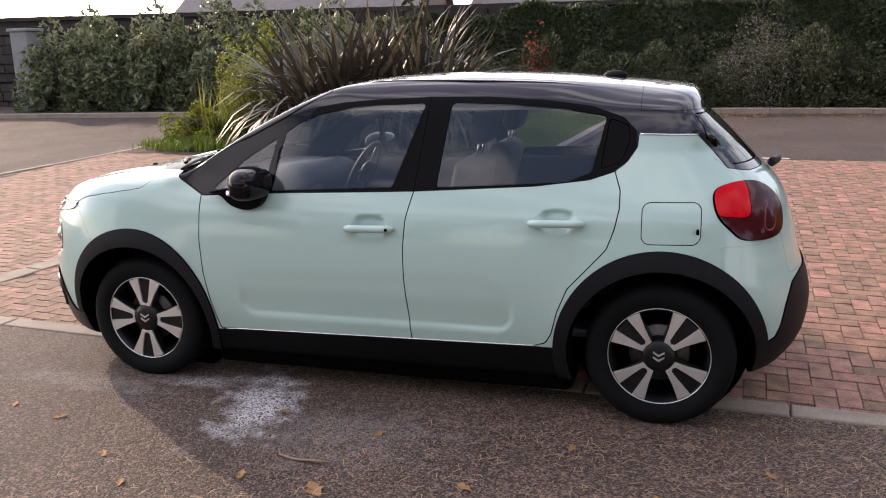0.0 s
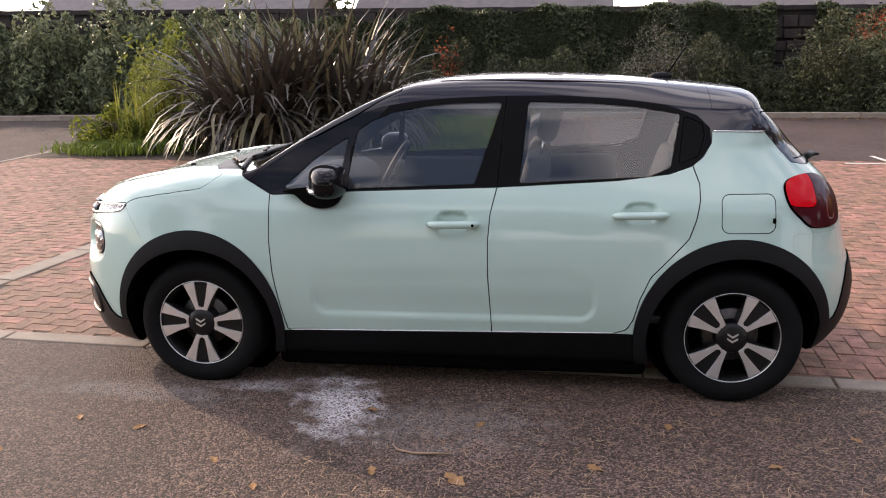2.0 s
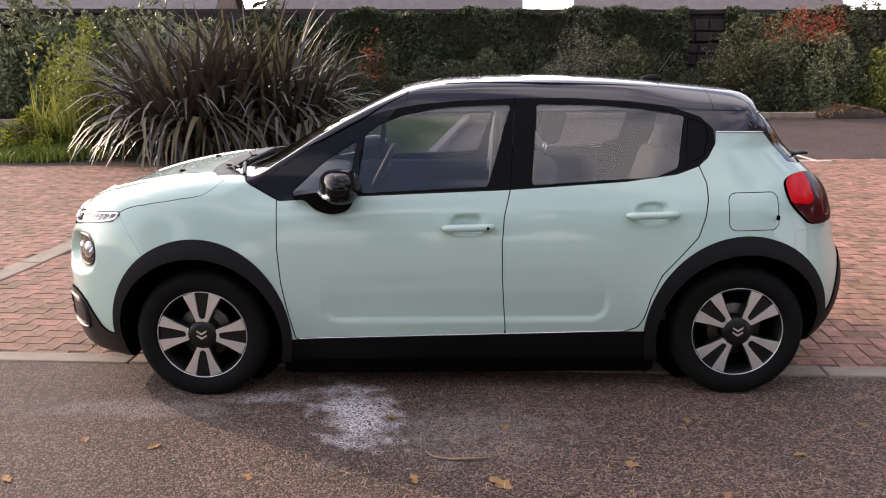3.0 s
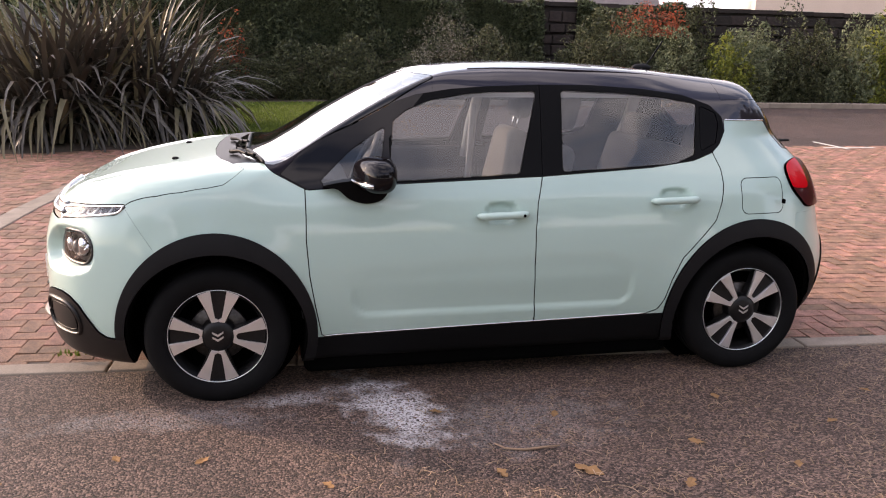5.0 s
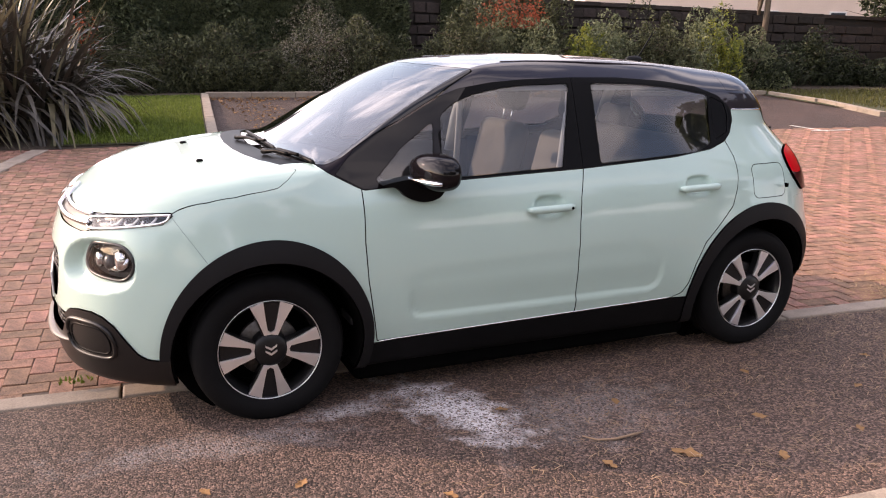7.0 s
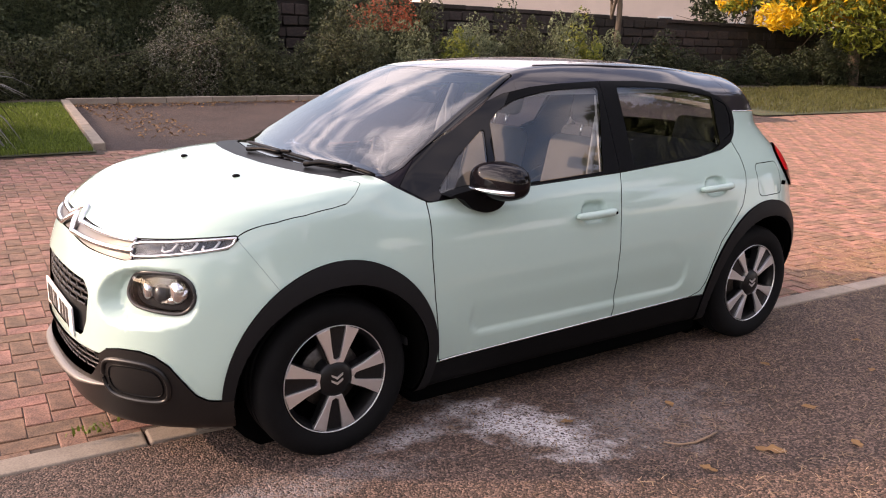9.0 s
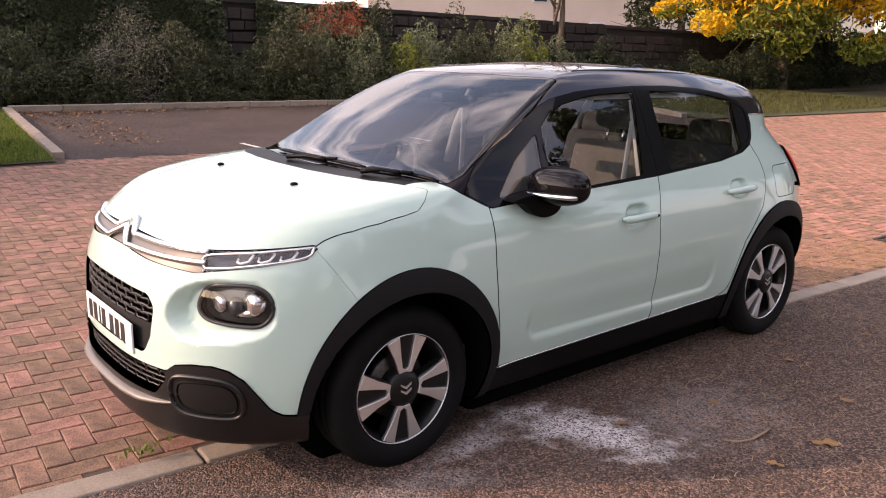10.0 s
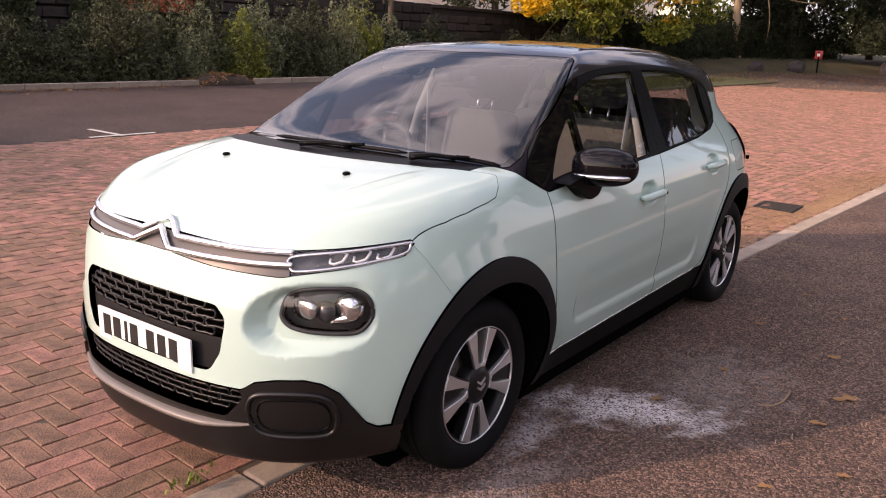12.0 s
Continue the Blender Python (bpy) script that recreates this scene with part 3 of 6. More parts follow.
def skin(x, y, z):
    a = np.abs(y)
    w = side_line(z)
    w = w * (1 - (0.02 - 0.04 * ease((-x - 0.9) / 0.3)) * ease((-x - 0.25) / 0.9) * ease((z - 0.88) / 0.2) - 0.04 * ease((x - 0.5) / 0.9) * ease((z - 0.9) / 0.3))
    near = np.minimum(np.abs(np.hypot(x + AXLE, z - HUB) - 0.40), np.abs(np.hypot(x - AXLE, z - HUB) - 0.40))
    w = w + 0.010 * ease(1 - near / 0.16) * ease((0.95 - z) / 0.2)
    w = w - (0.004 + 0.008 * ease((0.55 - z) / 0.12)) * ease(0.5 - press_in(x, z) / (0.034 + 0.05 * ease((z - 0.50) / 0.06)))
    for hx, hz in ((-0.008, 0.846), (0.835, 0.892)):
        w = w - 0.024 * ease((1.32 - (((np.abs(x - hx)) / 0.066) ** 3 + (np.abs(z - hz) / 0.040) ** 3) ** (1 / 3)) / 0.62) * (x > -0.5)
    uf = np.clip((-x - 1.15) / (-1.15 - nose_line(z)), 0, None)
    ur = np.clip((x - 0.95) / (tail_line(z) - 0.95), 0, None)
    ef = ((a / w) ** 2.6 + uf**2.9) ** (1 / 2.9)
    p = 3.4 + 4.0 * ease((z - 1.15) / 0.22) * ease((x - 1.0) / 0.2)
    er = ((a / w) ** p + ur**p) ** (1 / p)
    side = (np.where(x < 0, ef, er) - 1) * 0.86
    glass = ease((x + 1.16) / 0.12)
    shift = 0.15 * glass * ease((0.6 - x) / 0.6)
    top = z - (top_line(x - shift * a * a) - (0.028 * ease((x + 1.15) / 0.2) + 0.062 * ease((x + 0.5) / 0.7)) * a * a - (1 - ease((x + 1.22) / 0.42)) * (0.30 * a**8 - 0.006 * ease(1 - np.abs(a - 0.40 - 0.25 * (x + 1.9)) / 0.045) * ease((x + 2.0) / 0.2) * ease((-1.25 - x) / 0.15)))
    bottom = 0.168 + 0.014 * ease((-1.25 - x) / 0.3) + 0.045 * ease((x - 1.35) / 0.35) - z
    f = smax(smax(side, top, 0.06 - 0.037 * glass * (1 - ease((x + 0.35) / 0.3)) + (0.01 + 0.07 * ease((x + 0.3) / 0.9) + 0.08 * ease((x - 0.75) / 0.4)) * glass * ease((z - 1.28) / 0.15)), bottom, 0.035)
    q = front_q(x, a)
    f = f + np.where(x < -1.45, np.clip(0.050 - 0.10 * (q - 0.46), 0.012, 0.050) * ease(0.5 - bowl_sd(q, z) / 0.040), 0)
    return f

def body(x, y, z):
    d = np.minimum(np.hypot(x + AXLE, z - HUB), np.hypot(x - AXLE, z - HUB))
    return np.maximum(skin(x, y, z), np.minimum(0.382 - d, np.abs(y) - 0.48))


def slope(V, e=0.002):
    g = np.empty_like(V)
    for k in range(3):
        d = np.zeros(3)
        d[k] = e
        g[:, k] = (body(*(V + d).T) - body(*(V - d).T)) / (2 * e)
    return g


def shell(h=0.0145):
    """The skin as triangles, found on a grid and drawn onto the zero of body()."""
    X, Y, Z = np.arange(-2.17, 2.03, h), np.arange(-0.945, 0.96, h), np.arange(0.10, 1.56, h)
    f = body(*np.meshgrid(X, Y, Z, indexing="ij"))
    s = f < 0
    corners = [(i, j, k) for i in (0, 1) for j in (0, 1) for k in (0, 1)]
    part_of = lambda g, c: g[c[0]:g.shape[0] - 1 + c[0], c[1]:g.shape[1] - 1 + c[1], c[2]:g.shape[2] - 1 + c[2]]
    count = sum(part_of(s, c).astype(int) for c in corners)
    act = (count > 0) & (count < 8)
    idx = np.argwhere(act)
    num = np.full(act.shape, -1)
    num[act] = np.arange(len(idx))
    fc = np.stack([part_of(f, c)[act] for c in corners], 1)
    tot, hits = np.zeros((len(idx), 3)), np.zeros(len(idx))
    for a in range(8):
        for b in range(a + 1, 8):
            ca, cb = np.array(corners[a]), np.array(corners[b])
            if np.abs(ca - cb).sum() != 1:
                continue
            x = (fc[:, a] < 0) != (fc[:, b] < 0)
            t = fc[:, a] / (fc[:, a] - fc[:, b] + 1e-15)
            tot += np.where(x[:, None], ca + t[:, None] * (cb - ca), 0)
            hits += x
    V = (idx + tot / hits[:, None]) * h + (X[0], Y[0], Z[0])
    for _ in range(3):
        g = slope(V)
        V = V - np.clip((body(*V.T) / ((g * g).sum(1) + 1e-9)), -0.02, 0.02)[:, None] * g
    Q = []
    for ax in range(3):
        lo = [slice(None)] * 3
        hi = [slice(None)] * 3
        lo[ax], hi[ax] = slice(0, -1), slice(1, None)
        a, b = s[tuple(lo)], s[tuple(hi)]
        e = np.argwhere(a != b)
        u, v = [k for k in range(3) if k != ax]
        e = e[(e[:, u] > 0) & (e[:, v] > 0) & (e[:, u] < s.shape[u] - 1) & (e[:, v] < s.shape[v] - 1)]
        q = []
        for du, dv in ((-1, -1), (0, -1), (0, 0), (-1, 0)):
            c = e.copy()
            c[:, u] += du
            c[:, v] += dv
            q.append(num[tuple(c.T)])
        q = np.stack(q, 1)
        flip = a[tuple(e.T)] != (ax == 1)
        q[~flip] = q[~flip][:, ::-1]
        Q.append(q)
    Q = np.concatenate(Q)
    return V, np.concatenate((Q[:, [0, 1, 2]], Q[:, [0, 2, 3]]))


def keep(M, s):
    """The part of a triangle mesh where s is below zero, cut smoothly."""
    V, T = M
    i = s < 0
    c = i[T].sum(1)
    out, pairs = [T[c == 3]], []
    base = len(V)
    one, two = T[c == 1], T[c == 2]
    k = np.argmax(i[one], 1)[:, None]
    one = np.take_along_axis(one, (np.arange(3) + k) % 3, 1)
    k = np.argmin(i[two], 1)[:, None]
    two = np.take_along_axis(two, (np.arange(3) + k) % 3, 1)
    ed = np.concatenate((one[:, [0, 1]], one[:, [0, 2]], two[:, [0, 1]], two[:, [0, 2]]))
    if len(ed):
        key, inv = np.unique(np.sort(ed, 1), axis=0, return_inverse=True)
        inv = inv.ravel()
        a, b = key.T
        t = s[a] / (s[a] - s[b])
        V = np.concatenate((V, V[a] + t[:, None] * (V[b] - V[a])))
        n1, n2 = len(one), len(two)
        e = base + inv
        out.append(np.stack((one[:, 0], e[:n1], e[n1:2 * n1]), 1))
        ob, oc = e[2 * n1:2 * n1 + n2], e[2 * n1 + n2:]
        out.append(np.stack((two[:, 1], two[:, 2], oc), 1))
        out.append(np.stack((two[:, 1], oc, ob), 1))
    T = np.concatenate(out)
    used, inv = np.unique(T, return_inverse=True)
    return V[used], inv.reshape(T.shape)


def largest(M):
    """The largest connected piece of a triangle mesh, and what is left."""
    V, T = M
    tag = np.arange(len(V))
    while True:
        low = tag[T].min(1)
        nxt = tag.copy()
        np.minimum.at(nxt, T.ravel(), np.repeat(low, 3))
        nxt = nxt[nxt]
        if (nxt == tag).all():
            break
        tag = nxt
    names, count = np.unique(tag[T[:, 0]], return_counts=True)
    main = tag[T[:, 0]] == names[np.argmax(count)]
    out = []
    for part_t in (T[main], T[~main]):
        used, inv = np.unique(part_t, return_inverse=True)
        out.append((V[used], inv.reshape(part_t.shape)))
    return out


def split(M, field, gap=0.0):
    s = field(*M[0].T)
    return keep(M, s + gap), keep(M, -s + gap)


def panel(name, M, material, parent, label="", lip=0.014, push=0.0, grow=True):
    """A piece of the skin as its own sheet with turned-in edges and true curvature."""
    V, T = M
    if len(T) == 0:
        return None
    N = slope(V)
    N /= np.linalg.norm(N, axis=1)[:, None] + 1e-9
    V = V + push * N
    F = T.tolist()
    e = np.concatenate((T[:, [0, 1]], T[:, [1, 2]], T[:, [2, 0]]))
    key, first, cnt = np.unique(np.sort(e, 1), axis=0, return_index=True, return_counts=True)
    rim = e[first[cnt == 1]]
    if lip and len(rim):
        n = len(V)
        m = len(rim)
        a, b = rim.T
        A, B = V[a], V[b]
        A2, B2 = A - lip * N[a], B - lip * N[b]
        side = np.cross(B - A, -N[a])
        side /= np.linalg.norm(side, axis=1)[:, None] + 1e-9
        V = np.concatenate((V, A, B, B2, A2))
        N = np.concatenate((N, side, side, side, side))
        r = np.arange(m)
        F += np.stack((n + m + r, n + r, n + 3 * m + r, n + 2 * m + r), 1).tolist()
    return part(name, (V, F), material, parent, label, True, N)


# ---- the car ----
car = thing("parked_car", "pale mint green five-door hatchback with black roof parked across kerb", "car")
M = shell()
away = lambda s, ok: np.where(ok, s, 1.0)
arch_d = lambda x, z: np.minimum(np.hypot(x + AXLE, z - HUB), np.hypot(x - AXLE, z - HUB))
CLEAR = 0.0024

screen_sd = polygon([(-1.185, 0), (-1.168, 0.3), (-1.125, 0.52), (-1.064, 0.648), (-1.005, 0.704), (-0.933, 0.712), (-0.856, 0.694), (-0.67, 0.664), (-0.49, 0.622), (-0.285, 0.552), (-0.331, 0.325), (-0.35, 0), (-0.331, -0.325), (-0.285, -0.552), (-0.49, -0.622), (-0.67, -0.664), (-0.856, -0.694), (-0.933, -0.712), (-1.005, -0.704), (-1.064, -0.648), (-1.125, -0.52), (-1.168, -0.3)], 0.008)
bonnet_sd = polygon([(-2.3, 0.8), (-1.75, 0.745), (-1.6, 0.768), (-1.49, 0.791), (-1.387, 0.802), (-1.275, 0.803), (-1.215, 0.799), (-1.17, 0.777), (-1.13, 0.74), (-1.175, 0.672), (-1.24, 0.53), (-1.268, 0.36), (-1.285, 0.14), (-1.285, -0.14), (-1.268, -0.36), (-1.24, -0.53), (-1.175, -0.672), (-1.13, -0.74), (-1.17, -0.777), (-1.215, -0.799), (-1.275, -0.803), (-1.387, -0.802), (-1.49, -0.791), (-1.6, -0.768), (-1.75, -0.745), (-2.3, -0.8)])
upper_sd = polygon([(-1.045, 1.059), (-1.003, 1.029), (-0.899, 0.974), (-0.866, 0.959), (-0.7, 0.968), (-0.52, 0.977), (0.193, 1.0), (0.734, 1.031), (0.96, 1.059), (1.06, 1.092), (1.11, 1.13),
                    (1.150, 1.19), (1.154, 1.245), (1.387, 1.239), (1.45, 1.172), (1.515, 1.098), (1.60, 1.080), (2.2, 1.070), (2.2, 2.0), (-1.02, 2.0)])
window_sd = polygon([(-0.98, 1.024), (-0.866, 0.961), (-0.52, 0.980), (0.193, 1.002), (0.734, 1.033), (0.96, 1.061), (1.06, 1.094), (1.11, 1.13), (1.148, 1.19), (1.144, 1.255), (1.088, 1.310),
                     (0.95, 1.357), (0.745, 1.384), (0.488, 1.400), (0.223, 1.401), (-0.041, 1.392), (-0.201, 1.380), (-0.367, 1.355), (-0.544, 1.298), (-0.712, 1.218), (-0.883, 1.116)])
glass_front = polygon([(-0.500, 1.000), (0.080, 1.024), (0.190, 1.362), (-0.037, 1.356), (-0.143, 1.347), (-0.303, 1.319), (-0.405, 1.280), (-0.465, 1.238)], 0.011)
glass_quarter = polygon([(-0.80, 0.995), (-0.56, 1.0), (-0.525, 1.205), (-0.67, 1.112)], 0.008)
glass_rear = polygon([(0.308, 1.032), (0.86, 1.060), (0.955, 1.096), (1.0, 1.305), (0.82, 1.334), (0.616, 1.353), (0.339, 1.362)], 0.013)
black_quarter = polygon([(1.035, 1.30), (1.105, 1.27), (1.112, 1.22), (1.085, 1.14), (1.01, 1.11)], 0.006)
strip_sd = polygon([(-0.2, 0.882), (0.0, 0.882), (0.25, 0.878), (0.5, 0.876), (0.8, 0.892), (1.02, 0.905), (1.035, 0.897), (1.0, 0.864), (0.79, 0.84), (0.6, 0.82), (0.53, 0.810), (0.3, 0.818), (0.1, 0.832), (-0.2, 0.835)], 0.002)
lens_sd = polygon([(0.558, 0.690), (0.575, 0.722), (0.62, 0.738), (0.72, 0.744), (0.81, 0.740), (0.840, 0.722), (0.845, 0.695), (0.82, 0.676), (0.74, 0.672), (0.62, 0.676), (0.575, 0.682)], 0.034)
upper_grille_sd = polygon([(-0.30, 0.535), (-0.325, 0.575), (-0.338, 0.655), (-0.325, 0.668), (-0.15, 0.676), (0.15, 0.676), (0.325, 0.668), (0.338, 0.655), (0.325, 0.575), (0.30, 0.535)], 0.042)
lower_grille_sd = polygon([(-0.37, 0.378), (-0.415, 0.430), (0.415, 0.430), (0.37, 0.378)], 0.022)
bumper_black_sd = polygon([(-0.5, 0.462), (0.40, 0.452), (0.435, 0.452), (0.475, 0.482), (0.54, 0.496), (0.62, 0.499), (0.69, 0.486), (0.755, 0.452), (0.815, 0.385), (0.855, 0.337), (0.90, 0.315), (0.97, 0.312), (1.6, 0.312), (1.6, -0.2), (-0.5, -0.2)])
rear_black_sd = polygon([(1.60, 0.05), (1.64, 0.35), (1.700, 0.380), (1.735, 0.398), (1.755, 0.445), (1.772, 0.54), (1.795, 0.624), (1.835, 0.652), (2.3, 0.655), (2.3, 0.0)])
tail_lamp_sd = polygon(smooth_loop([(1.462, 1.012), (1.50, 1.036), (1.57, 1.045), (1.63, 1.036), (1.69, 1.0), (1.731, 0.94), (1.738, 0.86), (1.71, 0.824), (1.64, 0.820), (1.575, 0.829), (1.53, 0.866), (1.485, 0.912), (1.464, 0.96)], 4))
red_lens_sd = polygon(smooth_loop([(1.44, 0.98), (1.46, 1.06), (1.54, 1.06), (1.585, 1.03), (1.600, 0.97), (1.604, 0.925), (1.580, 0.910), (1.53, 0.914), (1.49, 0.920), (1.455, 0.945)], 4))
front_door_sd = polygon([(-0.877, 1.1), (-0.877, 0.95), (-0.876, 0.85), (-0.878, 0.75), (-0.867, 0.59), (-0.845, 0.45), (-0.818, 0.302), (0.173, 0.318), (0.155, 0.6), (0.154, 0.758), (0.164, 0.884), (0.193, 1.0), (0.24, 1.15)])
rear_door_sd = polygon([(0.24, 1.15), (0.193, 1.0), (0.164, 0.884), (0.154, 0.758), (0.155, 0.6), (0.173, 0.318), (0.735, 0.330), (0.79, 0.350), (0.817, 0.40), (0.842, 0.502), (0.886, 0.610), (0.981, 0.714), (1.045, 0.785), (1.075, 0.87), (1.091, 0.95), (1.090, 1.02), (1.065, 1.09), (1.07, 1.2)])
flap_sd = polygon([(1.217, 0.846), (1.217, 0.943), (1.382, 0.943), (1.382, 0.846)], 0.034)

whole = M
# black inner shell puts shade into all gaps; open at the windows and lamps
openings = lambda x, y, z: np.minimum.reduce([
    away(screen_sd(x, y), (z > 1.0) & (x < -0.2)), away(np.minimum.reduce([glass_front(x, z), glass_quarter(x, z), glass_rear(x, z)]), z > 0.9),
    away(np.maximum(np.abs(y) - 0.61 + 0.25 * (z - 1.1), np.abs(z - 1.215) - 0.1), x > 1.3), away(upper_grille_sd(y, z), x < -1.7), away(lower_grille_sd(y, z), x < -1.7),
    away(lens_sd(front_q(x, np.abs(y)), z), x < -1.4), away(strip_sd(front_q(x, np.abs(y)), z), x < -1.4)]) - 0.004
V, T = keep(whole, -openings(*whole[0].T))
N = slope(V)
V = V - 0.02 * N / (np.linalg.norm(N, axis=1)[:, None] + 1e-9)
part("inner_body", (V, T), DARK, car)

liner, M = split(M, lambda x, y, z: np.maximum(arch_d(x, z) - 0.390, 0.45 - np.abs(y)))
for sx in (-1, 1):
    for sy in (-1, 1):
        panel("wheel_housing", keep(liner, np.maximum(-sx * liner[0][:, 0], -sy * liner[0][:, 1])), DARK, car, lip=0)
screen, M = split(M, lambda x, y, z: away(screen_sd(x, y), (z > 0.98) & (x < -0.2)), CLEAR)
upper, lower = split(M, lambda x, y, z: away(upper_sd(x, z), True), 0.0012)

border, screen = split(screen, lambda x, y, z: -screen_sd(x, y) - 0.032 - 0.03 * ease((-1.02 - x) / 0.1))
windscreen = panel("windscreen", screen, SCREEN, car, "raked laminated windscreen reflecting the sky", lip=0)
panel("black_border", border, FRIT, windscreen, "black printed border of the glass")
windscreen.visible_shadow = False
rear_pane, upper = split(upper, lambda x, y, z: away(np.maximum(np.abs(y) - 0.61 + 0.25 * (z - 1.1), np.abs(z - 1.215) - 0.105), x > tail_line(z) - 0.12), CLEAR)
SIDES = {"near": lambda M: keep(M, M[0][:, 1]), "far": lambda M: keep(M, -M[0][:, 1])}
side_glass = {}
for key, half in SIDES.items():
    for nm, sd in (("front", glass_front), ("quarter", glass_quarter), ("rear", glass_rear), ("gloss", black_quarter)):
        side_glass[key, nm] = half(keep(upper, sd(upper[0][:, 0], upper[0][:, 2]) + 0.0015))
for sd in (glass_front, glass_quarter, glass_rear, black_quarter):
    _, upper = split(upper, lambda x, y, z: away(sd(x, z), np.abs(y) > 0.3), 0.0015)
trim, upper = split(upper, lambda x, y, z: away(window_sd(x, z), np.abs(y) > 0.3), 0.0008)
spoiler_m, upper = split(upper, lambda x, y, z: away(np.maximum(1.155 - x, 1.335 - z), x > 0.9), 0.0008)
panel("spoiler", spoiler_m, BLACK_GLOSS, car, "gloss black roof spoiler")
post_m, upper = split(upper, lambda x, y, z: away(x + 0.285, np.abs(y) > 0.566), 0.0003)
for half in SIDES.values():
    post, rest = largest(half(post_m))
    panel("windscreen_pillar", post, PILLAR_BLACK, car, "satin black windscreen pillar")
    upper = (np.concatenate((upper[0], rest[0])), np.concatenate((upper[1], rest[1] + len(upper[0]))))
roof = panel("roof", upper, BLACK_GLOSS, car, "gloss black roof")

# front end
q_of = lambda x, y: front_q(x, np.abs(y))
strip, lower = split(lower, lambda x, y, z: away(strip_sd(q_of(x, y), z), x < -1.4), 0.0015)
lens, lower = split(lower, lambda x, y, z: away(lens_sd(q_of(x, y), z), x < -1.4), 0.001)
hole_up, lower = split(lower, lambda x, y, z: away(upper_grille_sd(y, z), x < -1.7))
hole_low, lower = split(lower, lambda x, y, z: away(lower_grille_sd(y, z), x < -1.7))
bonnet_m, lower = split(lower, lambda x, y, z: away(np.maximum(bonnet_sd(x, y), 0.868 - z), x < -0.9), 0.0009)
cowl_m, lower = split(lower, lambda x, y, z: away(np.maximum(np.abs(y) - 0.66, 1.005 - z), (x < -0.8) & (x > -1.4)), 0.001)
front_black, lower = split(lower, lambda x, y, z: away(bumper_black_sd(q_of(x, y), z), x < -1.35), 0.001)
rear_black, lower = split(lower, lambda x, y, z: away(rear_black_sd(x, z), x > 1.4), 0.001)
arch_m, lower = split(lower, lambda x, y, z: np.maximum(np.minimum(np.hypot((x + 1.268) / 0.432, (z - 0.313) / 0.479), np.hypot((x - 1.266) / 0.444, (z - 0.313) / 0.473)) * 0.46 - 0.46, 0.4 - np.abs(y)), 0.0008)
sill_m, lower = split(lower, lambda x, y, z: away(z - 0.311 - 0.02 * x, np.abs(x) < 1.3), 0.0015)
bottom_m, lower = split(lower, lambda x, y, z: z - 0.2, 0.0)
lamps_m, lower = split(lower, lambda x, y, z: away(tail_lamp_sd(x, z), (x > 1.3) & (np.abs(y) > 0.25)), 0.002)
bonnet = panel("bonnet", bonnet_m, PAINT, car)
panel("cowl_panel", cowl_m, TRIM, car, "black plastic panel below the windscreen")
front_doors, rear_doors = {}, {}
door_f, lower = split(lower, lambda x, y, z: away(front_door_sd(x, z), np.abs(y) > 0.4), CLEAR)
door_r, lower = split(lower, lambda x, y, z: away(rear_door_sd(x, z), np.abs(y) > 0.4), CLEAR)
flap_m, lower = split(lower, lambda x, y, z: away(flap_sd(x, z), (x > 1) & (y < 0)), 0.0018)
seam = lambda x, y, z: x + 1.550 - 0.66 * (0.78 - z)
bumper_m, lower = split(lower, lambda x, y, z: away(seam(x, y, z), x < -1.0), 0.0005)
wing_m, lower = split(lower, lambda x, y, z: x + 0.7)
tailgate_m, lower = split(lower, lambda x, y, z: away(np.maximum(np.abs(y) - 0.60, 0.66 - z), x > 1.45), 0.0005)
rear_bumper_m, lower = split(lower, lambda x, y, z: away(np.maximum(z - 0.80, 1.5 - x), x > 1.3), 0.0002)

front_bumper = panel("front_bumper", bumper_m, PAINT, car)
rear_bumper = panel("rear_bumper", rear_bumper_m, PAINT, car)
tailgate = panel("tailgate", tailgate_m, PAINT, car)
pane = panel("rear_window", rear_pane, GLASS, tailgate, "sloping rear window")
bumper_trim = panel("bumper_trim", front_black, BUMPER, front_bumper, "matt black lower bumper moulding", push=0.008, lip=0.03)
panel("bumper_trim", rear_black, PLASTIC, rear_bumper, "matt black lower bumper moulding", push=0.006, lip=0.02)
for end in (-1, 1):
    panel("underbody", keep(bottom_m, -end * bottom_m[0][:, 0]), DARK, car, lip=0)
